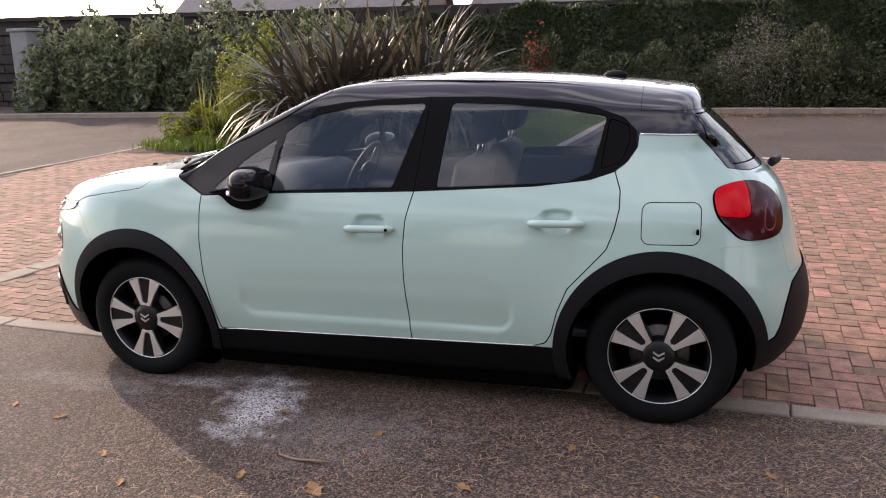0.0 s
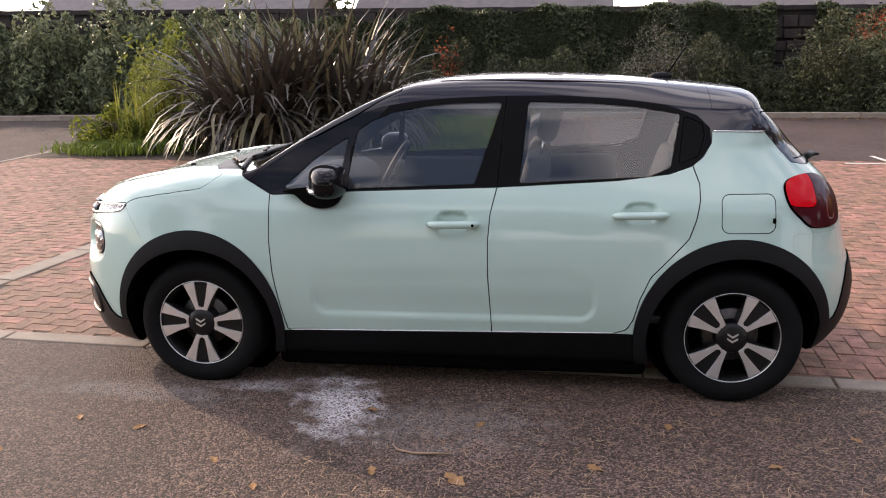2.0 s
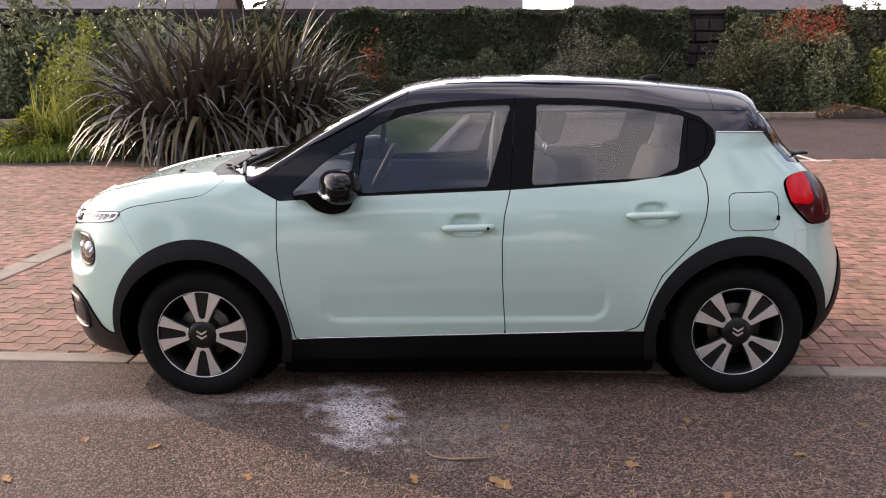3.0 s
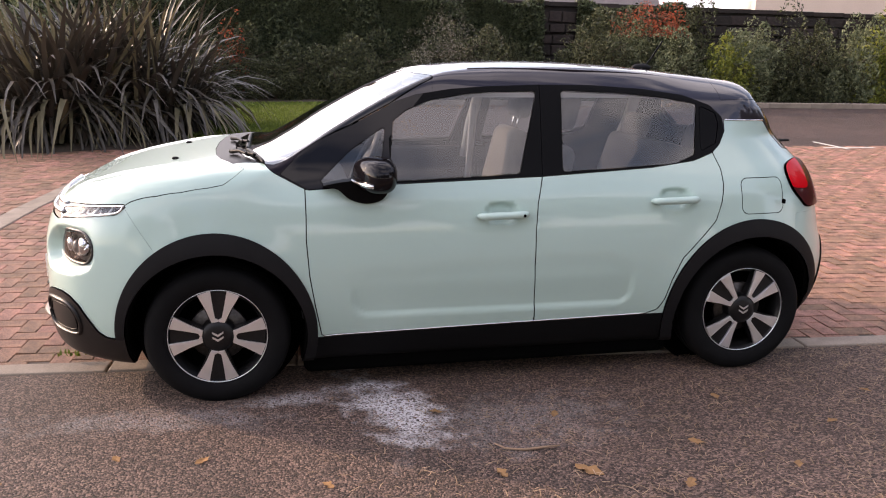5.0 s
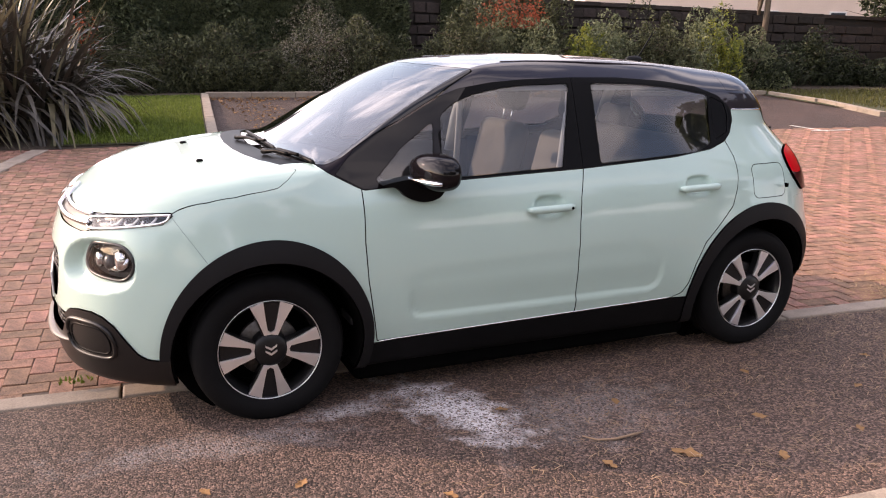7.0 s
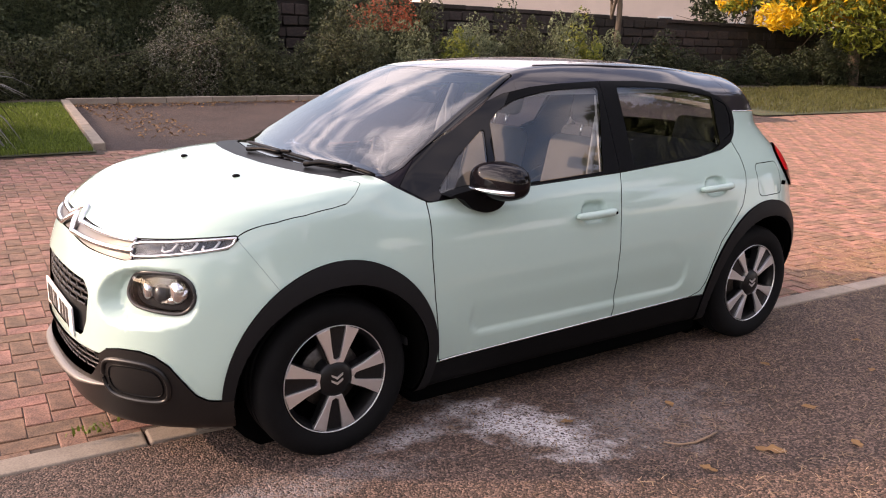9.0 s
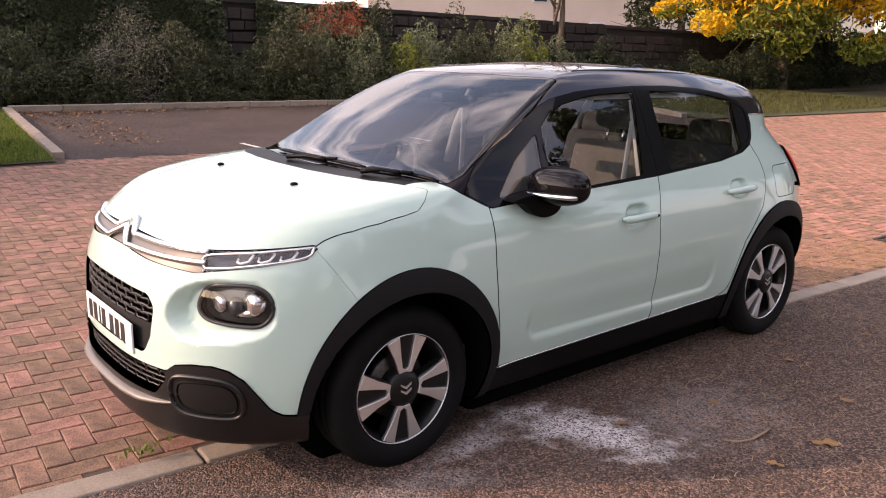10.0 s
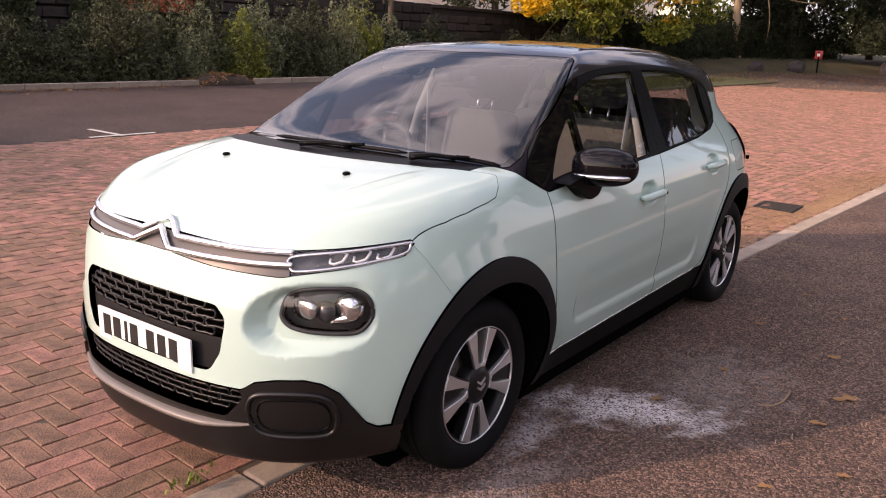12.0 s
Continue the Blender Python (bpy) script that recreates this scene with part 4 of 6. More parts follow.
for key, half in SIDES.items():
    m = -1 if key == "near" else 1
    panel("front_wing", half(wing_m), PAINT, car)
    quarter = panel("rear_quarter", half(keep(lower, 0.3 - lower[0][:, 0])), PAINT, car)
    if key == "near":
        flap = panel("fuel_flap", flap_m, PAINT, quarter)
        part("flap_notch", box(1.404, -0.835, 0.868, 0.012, 0.02, 0.022, 0.004), DARK, flap)
    fd = panel("front_door", half(door_f), PAINT, car)
    rd = panel("rear_door", half(door_r), PAINT, car)
    front_doors[key], rear_doors[key] = fd, rd
    for nm, owner, label in (("front", fd, "front door window"), ("quarter", fd, "small fixed quarter window"), ("rear", rd, "rear door window")):
        g = panel("window_glass", side_glass[key, nm], GLASS, owner, label, lip=0.004)
        g.visible_shadow = False
    panel("gloss_panel", side_glass[key, "gloss"], TRIM, rd, "black blanking panel", lip=0.004)
    tr = half(trim)
    ft, rest = split(tr, lambda x, y, z: x - (0.193 + 0.08 * (z - 1.0)), 0.0012)
    cover, ft = split(ft, lambda x, y, z: x + 0.50 - 0.9 * np.clip(z - 1.17, 0, None), 0.0008)
    panel("pillar_cover", cover, BLACK_CAP, fd, "gloss black pillar cover", push=0.002)
    panel("window_trim", ft, TRIM, fd, "satin black window surround", push=0.002)
    panel("window_trim", rest, TRIM, rd, "satin black window surround", push=0.002)
    a_m = half(arch_m)
    for end in (-1, 1):
        panel("wheel_arch_trim", keep(a_m, -end * a_m[0][:, 0]), PLASTIC, car, "matt black wheel arch moulding", push=0.011, lip=0.035)
    panel("sill", half(sill_m), SILL_SHADE_BLACK, car, "matt black sill moulding", push=0.004, lip=0.02)
    sx = np.linspace(-0.81, 0.74, 40)
    sill_line = np.c_[sx, np.zeros(40), 0.3155 + 0.02 * sx]

    def side_y(x, z, out=0.0):
        lo, hi = np.full(np.shape(x), 0.3), np.full(np.shape(x), 1.0)
        for _ in range(30):
            mid = (lo + hi) / 2
            ins = skin(np.asarray(x, float), mid, np.asarray(z, float)) < 0
            lo, hi = np.where(ins, mid, lo), np.where(ins, hi, mid)
        return lo + out
    sill_line[:, 1] = m * side_y(sill_line[:, 0], sill_line[:, 2], 0.001)
    part("sill_bead", tube(sill_line, 0.0035, 6), CHROME, car, "thin bright sill bead")
    cx = np.linspace(1.160, 1.392, 12)
    part("pillar_bead", tube(np.c_[cx, m * side_y(cx, 1.2425 - 0.026 * (cx - 1.155), 0.002), 1.2425 - 0.026 * (cx - 1.155)], 0.0035, 6), CHROME, car, "thin bright bead below the black roof")
    # bars that the doors are opened with
    for owner, hx, hz in ((fd, -0.004, 0.839), (rd, 0.833, 0.888)):
        px = np.linspace(-0.118, 0.118, 25)
        lift = 0.022 * (1 - np.abs(px / 0.118) ** 6) + 0.006
        y = side_y(np.full(25, hx + 0.15), np.full(25, hz)) + lift
        hb = part("door_handle", tube(np.c_[hx + px, m * y, hz + 0.022 * px], 0.0195 * (1 - 0.55 * np.abs(px / 0.118) ** 10), 12, flat=0.9), PAINT, owner)
        if owner is fd:
            part("lock", tube([(hx + 0.092, m * (y[20] + 0.013), hz + 0.001), (hx + 0.092, m * (y[20] + 0.018), hz + 0.001)], 0.007, 12), DARK, hb)
    # tail lamp: red outer field, smoked inner field
    lm = half(lamps_m)
    red, dark = split(lm, lambda x, y, z: red_lens_sd(x, z), 0.0012)
    tl = panel("tail_lamp", dark, DARK_LENS, car, "smoked red tail lamp", push=0.012, lip=0.03)
    panel("red_lens", red, RED_LENS, tl, "bright red lamp lens", push=0.012, lip=0.03)
    ra = np.linspace(0, 2 * math.pi, 33)
    rx, rz = 1.688 + 0.022 * np.sign(np.cos(ra)) * np.abs(np.cos(ra)) ** 0.7, 0.905 + 0.052 * np.sign(np.sin(ra)) * np.abs(np.sin(ra)) ** 0.7
    part("light_ring", tube(np.c_[rx, m * side_y(rx, rz, 0.013), rz], 0.0055, 8), DEEP_RED, tl, "deep red ring of light guide")
    # door mirror
    mc = (-0.574, m * 0.888, 1.032)
    mv, mf = blob((0, 0, 0), (0.085, 0.130, 0.077), 0.72, 18, 28)
    mv[:, 0] *= 1 - 0.25 * (mv[:, 1] / 0.118) * (1 if m > 0 else -1)
    mv[:, 2] -= 0.10 * np.clip(mv[:, 1] * m + 0.02, 0, None) * np.sign(mv[:, 2]) * 0.5
    mir = part("door_mirror", moved((mv, mf), pose(*mc, 0, 0, m * -8)), BLACK_CAP, fd, "gloss black door mirror with bright strip")
    by = np.linspace(-0.112, 0.104, 24) if m < 0 else np.linspace(-0.104, 0.112, 24)
    bx = -0.087 * (1 - 0.25 * by / 0.118 * m) * (1 - (np.abs(by) / 0.13) ** 2.78) ** 0.36
    strip_s = tube(np.c_[bx, by, np.full(24, -0.030)], np.interp(by * m, (-0.112, -0.09, 0.09, 0.112), (0.004, 0.007, 0.011, 0.008)), 8)
    part("mirror_strip", moved(strip_s, pose(*mc, 0, 0, m * -8)), CHROME, mir, "bright metal strip")
    foot = smooth_loop([(-0.80, 0.985), (-0.74, 0.968), (-0.69, 0.925), (-0.62, 0.905), (-0.55, 0.920), (-0.52, 0.970), (-0.55, 1.005), (-0.68, 1.005)], 4)
    part("mirror_foot", slab(foot[::-1] if m < 0 else foot, m * 0.77, m * 0.858), TRIM, mir, "black mirror foot", smooth=False)
    part("mirror_glass", blob((mc[0] + 0.060, mc[1], mc[2]), (0.006, 0.080, 0.046), 0.7, 10, 20), CHROME, mir, "mirror face")


def nose_x(y, z):
    y, z = np.broadcast_arrays(np.asarray(y, float), np.asarray(z, float))
    lo, hi = np.full(y.shape, -1.3), np.full(y.shape, -2.3)
    for _ in range(26):
        mid = (lo + hi) / 2
        ins = skin(mid, y, z) < 0
        lo, hi = np.where(ins, mid, lo), np.where(ins, hi, mid)
    return lo


NOSE_A, NOSE_Z = np.meshgrid(np.linspace(0, 1.5, 151), np.arange(0.26, 0.96, 0.005), indexing="ij")
r0, r1 = np.full(NOSE_A.shape, 0.1), np.full(NOSE_A.shape, 1.6)
for _ in range(24):
    rm = (r0 + r1) / 2
    ins = skin(-1.15 - rm * np.cos(NOSE_A), rm * np.sin(NOSE_A), NOSE_Z) < 0
    r0, r1 = np.where(ins, rm, r0), np.where(ins, r1, rm)
NOSE_R = r0


def round_nose(q, z, out=0.0):
    """The point of the skin at the coordinate q round the nose; q below zero on the far side."""
    far, q = (1 if q < 0 else -1), abs(q)
    f = (z - 0.26) / 0.005
    k = int(np.clip(f, 0, NOSE_R.shape[1] - 2))
    r = NOSE_R[:, k] + (f - k) * (NOSE_R[:, k + 1] - NOSE_R[:, k])
    a = NOSE_A[:, 0]
    qs = front_q(-1.15 - r * np.cos(a), r * np.sin(a))
    am, rm = np.interp(q, qs, a), np.interp(q, qs, r)
    return -1.15 - (rm + out) * math.cos(am), far * (rm + out) * math.sin(am), z


# grille band with two bright lines that rise to chevrons in the middle
band, sides = split(strip, lambda x, y, z: q_of(x, y) - 0.56)
grille_band = panel("grille_band", band, GREY_METAL, front_bumper, "grey metallic band across the nose", push=-0.006, lip=0.004)
for base, peak, end in ((0.872, 0.046, 0.575), (0.838, 0.050, 0.575)):
    path = []
    for q in np.linspace(-end, end, 161):
        rise = peak * max(0.0, 1 - abs(q) / 0.095)
        z = base + rise + 0.006 * (abs(q) / 0.56) ** 2
        path.append(round_nose(q, z, 0.003 + 0.012 * max(0, 1 - abs(q) / 0.14)))
    part("bright_line", tube(path, 0.0118, 8, flat=0.85), CHROME, grille_band, "polished chrome line with a chevron")
for key, half in SIDES.items():
    m = 1 if key == "near" else -1
    dl = panel("day_lamp", half(sides), LAMP_BLACK, car, "slim daytime lamp with three light guides", push=-0.022, lip=0.0)
    g = panel("lamp_cover", half(sides), LENS, dl, "clear lamp cover", push=0.001, lip=0.004)
    g.visible_shadow = False
    ring = [(0.575, 0.866), (0.80, 0.885), (1.00, 0.898), (1.02, 0.894), (0.99, 0.868), (0.80, 0.845), (0.62, 0.829), (0.57, 0.832)]
    part("bright_frame", tube([round_nose(m * q, z, 0.002) for q, z in smooth_loop(ring, 6)], 0.0055, 6, True), CHROME, dl, "bright lamp frame")
    for q in (0.745, 0.835, 0.925):
        zc = 0.822 + 0.053 * (q - 0.5) + 0.022
        u = [(q - 0.026, zc + 0.006), (q - 0.030, zc - 0.006), (q - 0.015, zc - 0.010), (q + 0.018, zc - 0.003), (q + 0.032, zc + 0.012), (q + 0.036, zc + 0.020)]
        part("light_guide", tube([round_nose(m * a, b, -0.008) for a, b in u], 0.0045, 6), WHITE_LENS, dl, "white light guide")
    hl = panel("headlamp", half(lens), LAMP_BLACK, car, "rounded main headlamp in a recessed bowl", push=-0.035, lip=0.0)
    g = panel("lamp_cover", half(lens), LENS, hl, "clear headlamp cover", push=0.010, lip=0.02)
    g.visible_shadow = False
    ringp = smooth_loop([(0.526, 0.690), (0.556, 0.746), (0.62, 0.771), (0.72, 0.778), (0.815, 0.773), (0.868, 0.742), (0.878, 0.690), (0.83, 0.645), (0.74, 0.638), (0.61, 0.643), (0.55, 0.658)], 5)
    part("lamp_rim", tube([round_nose(m * q, z, 0.003) for q, z in ringp], 0.007, 8, True), LAMP_BLACK, hl, "black lamp rim")
    p = round_nose(m * 0.615, 0.705, -0.020)
    part("reflector", blob(p, (0.020, 0.050, 0.034), 0.7, 12, 18), CHROME, hl, "bright reflector panel")
    p = round_nose(m * 0.700, 0.698, -0.020)
    part("projector_lens", blob(p, (0.026, 0.034, 0.034), 1.0, 12, 18), LAMP_BLACK, hl, "dark projector lens")
    p = round_nose(m * 0.785, 0.712, -0.018)
    part("reflector", blob(p, (0.028, 0.048, 0.044), 0.8, 12, 18), CHROME, hl, "bright reflector bowl")
    p = [round_nose(m * q, z, -0.004) for q, z in ((0.72, 0.672), (0.78, 0.684), (0.83, 0.705), (0.845, 0.728))]
    part("reflector_wing", tube(p, (0.008, 0.017, 0.017, 0.008), 8), CHROME, hl, "bright reflector wing")
    # blanked fog lamp recess
    loop = smooth_loop([(0.455, 0.36), (0.465, 0.43), (0.53, 0.452), (0.66, 0.450), (0.725, 0.42), (0.745, 0.36), (0.715, 0.312), (0.60, 0.303), (0.49, 0.312)], 6)
    part("recess_rim", tube([round_nose(m * q, z, 0.008) for q, z in loop], 0.011, 8, True, flat=0.8), BUMPER, bumper_trim, "raised rim of a blanked lamp recess")
    loop2 = [(0.6 + (q - 0.6) * 0.82, 0.378 + (z - 0.378) * 0.74) for q, z in loop]
    part("recess_line", tube([round_nose(m * q, z, 0.008) for q, z in loop2], 0.004, 6, True), TRIM, bumper_trim)

part("bumper_lip", tube([round_nose(q, 0.318 + 0.02 * (q / 0.45) ** 4, 0.004) for q in np.linspace(-0.47, 0.47, 61)], np.interp(np.linspace(-0.47, 0.47, 61), (-0.47, -0.3, 0.3, 0.47), (0.008, 0.030, 0.030, 0.008)), 10, flat=0.5), LIP_GREY, bumper_trim, "grey ridge below the lower grille")

# grilles: rows of long links in front of a cavity coloured black for its shade
panel("grille_cavity", hole_up, DARK, front_bumper, push=-0.05, lip=0)
panel("grille_cavity", hole_low, DARK, front_bumper, push=-0.05, lip=0)


def links(name, rows, inside, w, h, r):
    made = []
    for k, z in enumerate(rows):
        for i in range(-8, 9):
            y = (i + 0.5 * (k % 2)) * (w + 0.006)
            if inside(np.array(y), np.array(z)) > -0.014:
                continue
            ring = smooth_loop([(y - w / 2, z), (y - w * 0.4, z + h / 2), (y, z + h * 0.42), (y + w * 0.4, z + h / 2), (y + w / 2, z), (y + w * 0.4, z - h / 2), (y, z - h * 0.42), (y - w * 0.4, z - h / 2)], 3)
            made.append(tube(np.c_[nose_x(ring[:, 0], ring[:, 1]) + 0.016, ring], r, 5, True))
    return part(name, join(made), RIM_BLACK, front_bumper, "gloss black grille of rounded links")


links("upper_grille", (0.698, 0.672, 0.646, 0.620), upper_grille_sd, 0.078, 0.024, 0.0050)
links("lower_grille", (0.446, 0.426, 0.406, 0.386, 0.366), lower_grille_sd, 0.070, 0.021, 0.0042)
panel("plate_holder", keep(hole_up, hole_up[0][:, 2] - 0.602), PLASTIC, front_bumper, "black bar behind the number plate", push=-0.020, lip=0.03)
plate_m = pose(float(nose_x(0.0, 0.53)) + 0.010, 0, 0.527, 0, 0, 0)
plate = part("number_plate", moved(box(0, 0, 0, 0.008, 0.52, 0.111, 0.002), plate_m), PLATE, front_bumper, "white number plate with black bars")
for y in (0.205, 0.146, 0.092, 0.046, -0.046, -0.108, -0.170):
    w = 0.016 if y == 0.092 else 0.043
    part("character_bar", moved(box(-0.0050, y, 0, 0.0016, w, 0.074), plate_m), PLATE_INK, plate, smooth=False)

# rails, aerial, wipers


def top_z(x, y):
    lo, hi = 0.9, 1.6
    for _ in range(24):
        mid = (lo + hi) / 2
        lo, hi = (mid, hi) if skin(np.array(float(x)), np.array(float(y)), np.array(mid)) < 0 else (lo, mid)
    return lo


for m in (-1, 1):
    part("roof_rail", tube([(x, m * (0.50 - 0.03 * abs(x - 0.4)), top_z(x, 0.50) + 0.003) for x in np.linspace(-0.10, 1.15, 30)], 0.006, 8, flat=0.8), BLACK_GLOSS, car, "low black roof strip")
aerial = part("aerial_base", blob((1.0, 0, top_z(1.0, 0) + 0.008), (0.058, 0.020, 0.022), 1.0, 10, 18), PLASTIC, car, "black roof aerial")
part("aerial_rod", tube([(1.0, 0, 1.475), (1.03, 0, 1.49), (1.06, 0, 1.53), (1.115, 0, 1.615)], 0.0045, 6), TRIM, aerial)
for pivot, knuckle, inner, outer in (((-1.215, 0.16), (-1.150, -0.06), (-1.128, 0.40), (-1.128, -0.33)), ((-1.195, -0.40), (-1.115, -0.55), (-1.128, -0.34), (-1.045, -0.70))):
    along = lambda a, b, n: [(a[0] + (b[0] - a[0]) * k, a[1] + (b[1] - a[1]) * k) for k in np.linspace(0, 1, n)]
    w = part("wiper", tube([(x, y, top_z(x, y) + 0.022 - 0.008 * abs(k - 3) / 3) for k, (x, y) in enumerate(along(pivot, knuckle, 7))], (0.016, 0.013, 0.011, 0.010, 0.009, 0.010, 0.012), 8, flat=0.8), TRIM, car, "black windscreen wiper")
    part("wiper_arm", tube([(x, y, top_z(x, y) + 0.020) for x, y in along(knuckle, ((inner[0] + outer[0]) / 2, inner[1] * 0.3 + outer[1] * 0.7), 7)], 0.007, 8), TRIM, w)
    part("wiper_blade", tube([(x, y, top_z(x, y) + 0.010) for x, y in along(inner, outer, 15)], (0.004,) + (0.009,) * 13 + (0.004,), 6), TRIM, w)
for y in (-0.328, 0.328):
    part("washer_nozzle", blob((-1.457, y, top_z(-1.457, y) + 0.004), (0.016, 0.013, 0.008), 0.9, 8, 12), TRIM, bonnet)
rw = part("rear_wiper", tube([(1.74, -0.02, 1.05), (1.76, -0.06, 1.075), (1.735, -0.20, 1.09), (1.70, -0.38, 1.11)], (0.022, 0.02, 0.010, 0.006), 8), PLASTIC, tailgate, "black rear wiper")

# wheels
tyre_s = lathe([(0.205, 0.10), (0.212, 0.008), (0.232, -0.006), (0.262, -0.012), (0.292, -0.006), (0.306, 0.006), (0.314, 0.022), (0.317, 0.045), (0.3165, 0.060), (0.309, 0.0605), (0.309, 0.068), (0.317, 0.0685), (0.317, 0.100), (0.309, 0.1005), (0.309, 0.108),
                (0.317, 0.1085), (0.317, 0.140), (0.314, 0.165), (0.30, 0.185), (0.26, 0.192), (0.212, 0.18), (0.205, 0.10)], 96)
rim_s = lathe([(0.203, 0.17), (0.196, 0.10), (0.190, 0.045), (0.206, 0.012), (0.2135, 0.004)], 80)
lip_s = lathe([(0.2145, 0.008), (0.2148, 0.002), (0.2130, 0.000), (0.2112, 0.003), (0.2108, 0.010)], 80)
disc_s = lathe([(0.0, 0.060), (0.125, 0.060), (0.128, 0.066), (0.128, 0.080)], 48)
back_s = lathe([(0.0, 0.115), (0.20, 0.115)], 48)
hub_s = lathe([(0.0, -0.004), (0.040, -0.004), (0.050, -0.001), (0.066, 0.004), (0.074, 0.016), (0.078, 0.06)], 40)
rot2 = lambda pts, a: [(p * math.cos(a) - r * math.sin(a), p * math.sin(a) + r * math.cos(a)) for p, r in pts]


def wheel(turn, m):
    w = part("wheel", rim_s, RIM_BLACK, car, "two-tone alloy wheel with eight machined petals")
    kids = [part("tyre", tyre_s, RUBBER, w, "black road tyre"), part("rim_lip", lip_s, ALLOY, w, "bright rim edge"), part("brake_disc", disc_s, STEEL, w), part("wheel_back", back_s, DARK, w), part("hub_cap", hub_s, RIM_BLACK, w, "black hub cap with chevrons")]
    for k in range(4):
        a = radians(turn + 90 * k)
        web = rot2([(-0.028, 0.05), (-0.086, 0.186), (-0.05, 0.202), (0.05, 0.202), (0.086, 0.186), (0.028, 0.05)], a)
        kids.append(part("spoke", slab(web, 0.012, 0.05), RIM_BLACK, w, smooth=False))
        for s in (-1, 1):
            petal = [(0.0005 * s, 0.068), (s * 0.028, 0.064), (s * 0.052, 0.120), (s * 0.089, 0.1875), (s * 0.060, 0.1990), (s * 0.035, 0.2075), (s * 0.023, 0.130), (s * 0.014, 0.084), (0.0005 * s, 0.077)]
            if s > 0:
                petal = petal[::-1]
            bm = bmesh.new()
            v, f = slab(rot2(petal, a), 0.0015, 0.016)
            vs = [bm.verts.new(p) for p in v]
            for q in f:
                bm.faces.new([vs[i] for i in q])
            bmesh.ops.recalc_face_normals(bm, faces=bm.faces[:])
            bmesh.ops.bevel(bm, geom=[e for e in bm.edges if all(abs(x.co.y - 0.0015) < 1e-6 for x in e.verts)], offset=0.002, segments=2, affect="EDGES")
            kids.append(part("petal", bm, ALLOY, w, "machined bright petal", smooth=False))
    for z in (0.010, -0.012):
        kids.append(part("chevron", slab([(-0.024, z - 0.014), (0, z), (0.024, z - 0.014), (0.024, z - 0.006), (0, z + 0.010), (-0.024, z - 0.006)], -0.008, -0.003), ALLOY, kids[4], smooth=False))
    return w


for x, y, turn in ((-AXLE, -0.800, -3), (AXLE, -0.800, 50), (-AXLE, 0.800, 20), (AXLE, 0.800, 65)):
    w = wheel(turn, 1)
    w.matrix_basis = pose(x, y, HUB, 0, 180, 0 if y < 0 else 180)

for x in (-AXLE, AXLE):
    for m in (-1, 1):
        part("wheel_well", moved(lathe([(0.0, 0.0), (0.385, 0.0), (0.39, 0.02)], 40), pose(x, m * 0.56, HUB, 0, 0, 0 if m < 0 else 180)), DARK, car)

# cabin
def seat(y):
    s = part("front_seat", box(-0.02, y, 0.52, 0.50, 0.48, 0.17, 0.05), SEAT_DARK, car, "dark cloth front seat with grey back")
    back = moved(box(0, 0, 0.30, 0.13, 0.46, 0.62, 0.055), pose(0.24, y, 0.52, 0, 14, 0))
    part("seat_back", back, SEAT_PALE, s, "grey cloth seat back")
    part("headrest", moved(box(0, 0, 0.77, 0.10, 0.27, 0.19, 0.045), pose(0.24, y, 0.52, 0, 14, 0)), SEAT_DARK, s, "dark headrest")
    part("headrest_post", moved(join([tube([(0, d, 0.58), (0, d, 0.72)], 0.007, 8) for d in (-0.05, 0.05)]), pose(0.24, y, 0.52, 0, 14, 0)), CHROME, s)


seat(-0.36)
seat(0.36)
bench = part("rear_seat", box(0.72, 0, 0.52, 0.48, 1.24, 0.18, 0.05), SEAT_DARK, car, "dark cloth rear bench")
part("bench_back", moved(box(0, 0, 0.28, 0.14, 1.22, 0.58, 0.05), pose(0.98, 0, 0.52, 0, 18, 0)), SEAT_DARK, bench)
for y in (-0.40, 0.40):
    part("headrest", moved(box(0, 0, 0.63, 0.09, 0.26, 0.15, 0.04), pose(0.98, y, 0.52, 0, 18, 0)), SEAT_DARK, bench)
dash = part("dashboard", tube([(-0.80, y, 0.90 - 0.06 * abs(y)) for y in np.linspace(-0.66, 0.66, 17)], 0.16, 16, flat=0.72), CABIN_DARK, car, "dark dashboard")
part("dash_trim", tube([(-0.668, y, 0.885 - 0.05 * abs(y)) for y in np.linspace(-0.50, 0.05, 11)], 0.028, 10, flat=1.4), SEAT_PALE, dash, "pale dashboard panel")
part("dash_top", box(-0.99, 0, 0.955, 0.30, 1.16, 0.06, 0.025), CABIN_DARK, dash)
ringm = pose(-0.50, 0.36, 0.93, 0, -62, 0)
ring = [(0.178 * math.cos(a), 0.178 * math.sin(a), 0) for a in np.linspace(0, 2 * math.pi, 41)[:-1]]
sw = part("steering_wheel", moved(tube(ring, 0.016, 10, True), ringm), CABIN_DARK, car, "dark three-spoke steering wheel")
part("wheel_hub", moved(blob((0, 0, -0.02), (0.075, 0.085, 0.03), 0.8, 10, 20), ringm), CABIN_DARK, sw)
for a in (0.2, 2.9, 4.71):
    part("wheel_spoke", moved(tube([(0.05 * math.cos(a), 0.05 * math.sin(a), -0.015), (0.175 * math.cos(a), 0.175 * math.sin(a), 0)], (0.02, 0.013), 8, flat=0.5), ringm), GREY_METAL, sw)
part("mirror_inside", box(-0.36, 0.0, 1.31, 0.03, 0.22, 0.06, 0.015), CABIN_DARK, windscreen, "inside mirror")
part("sensor_pod", box(-0.44, 0.0, 1.335, 0.13, 0.10, 0.05, 0.02), CABIN_DARK, windscreen)
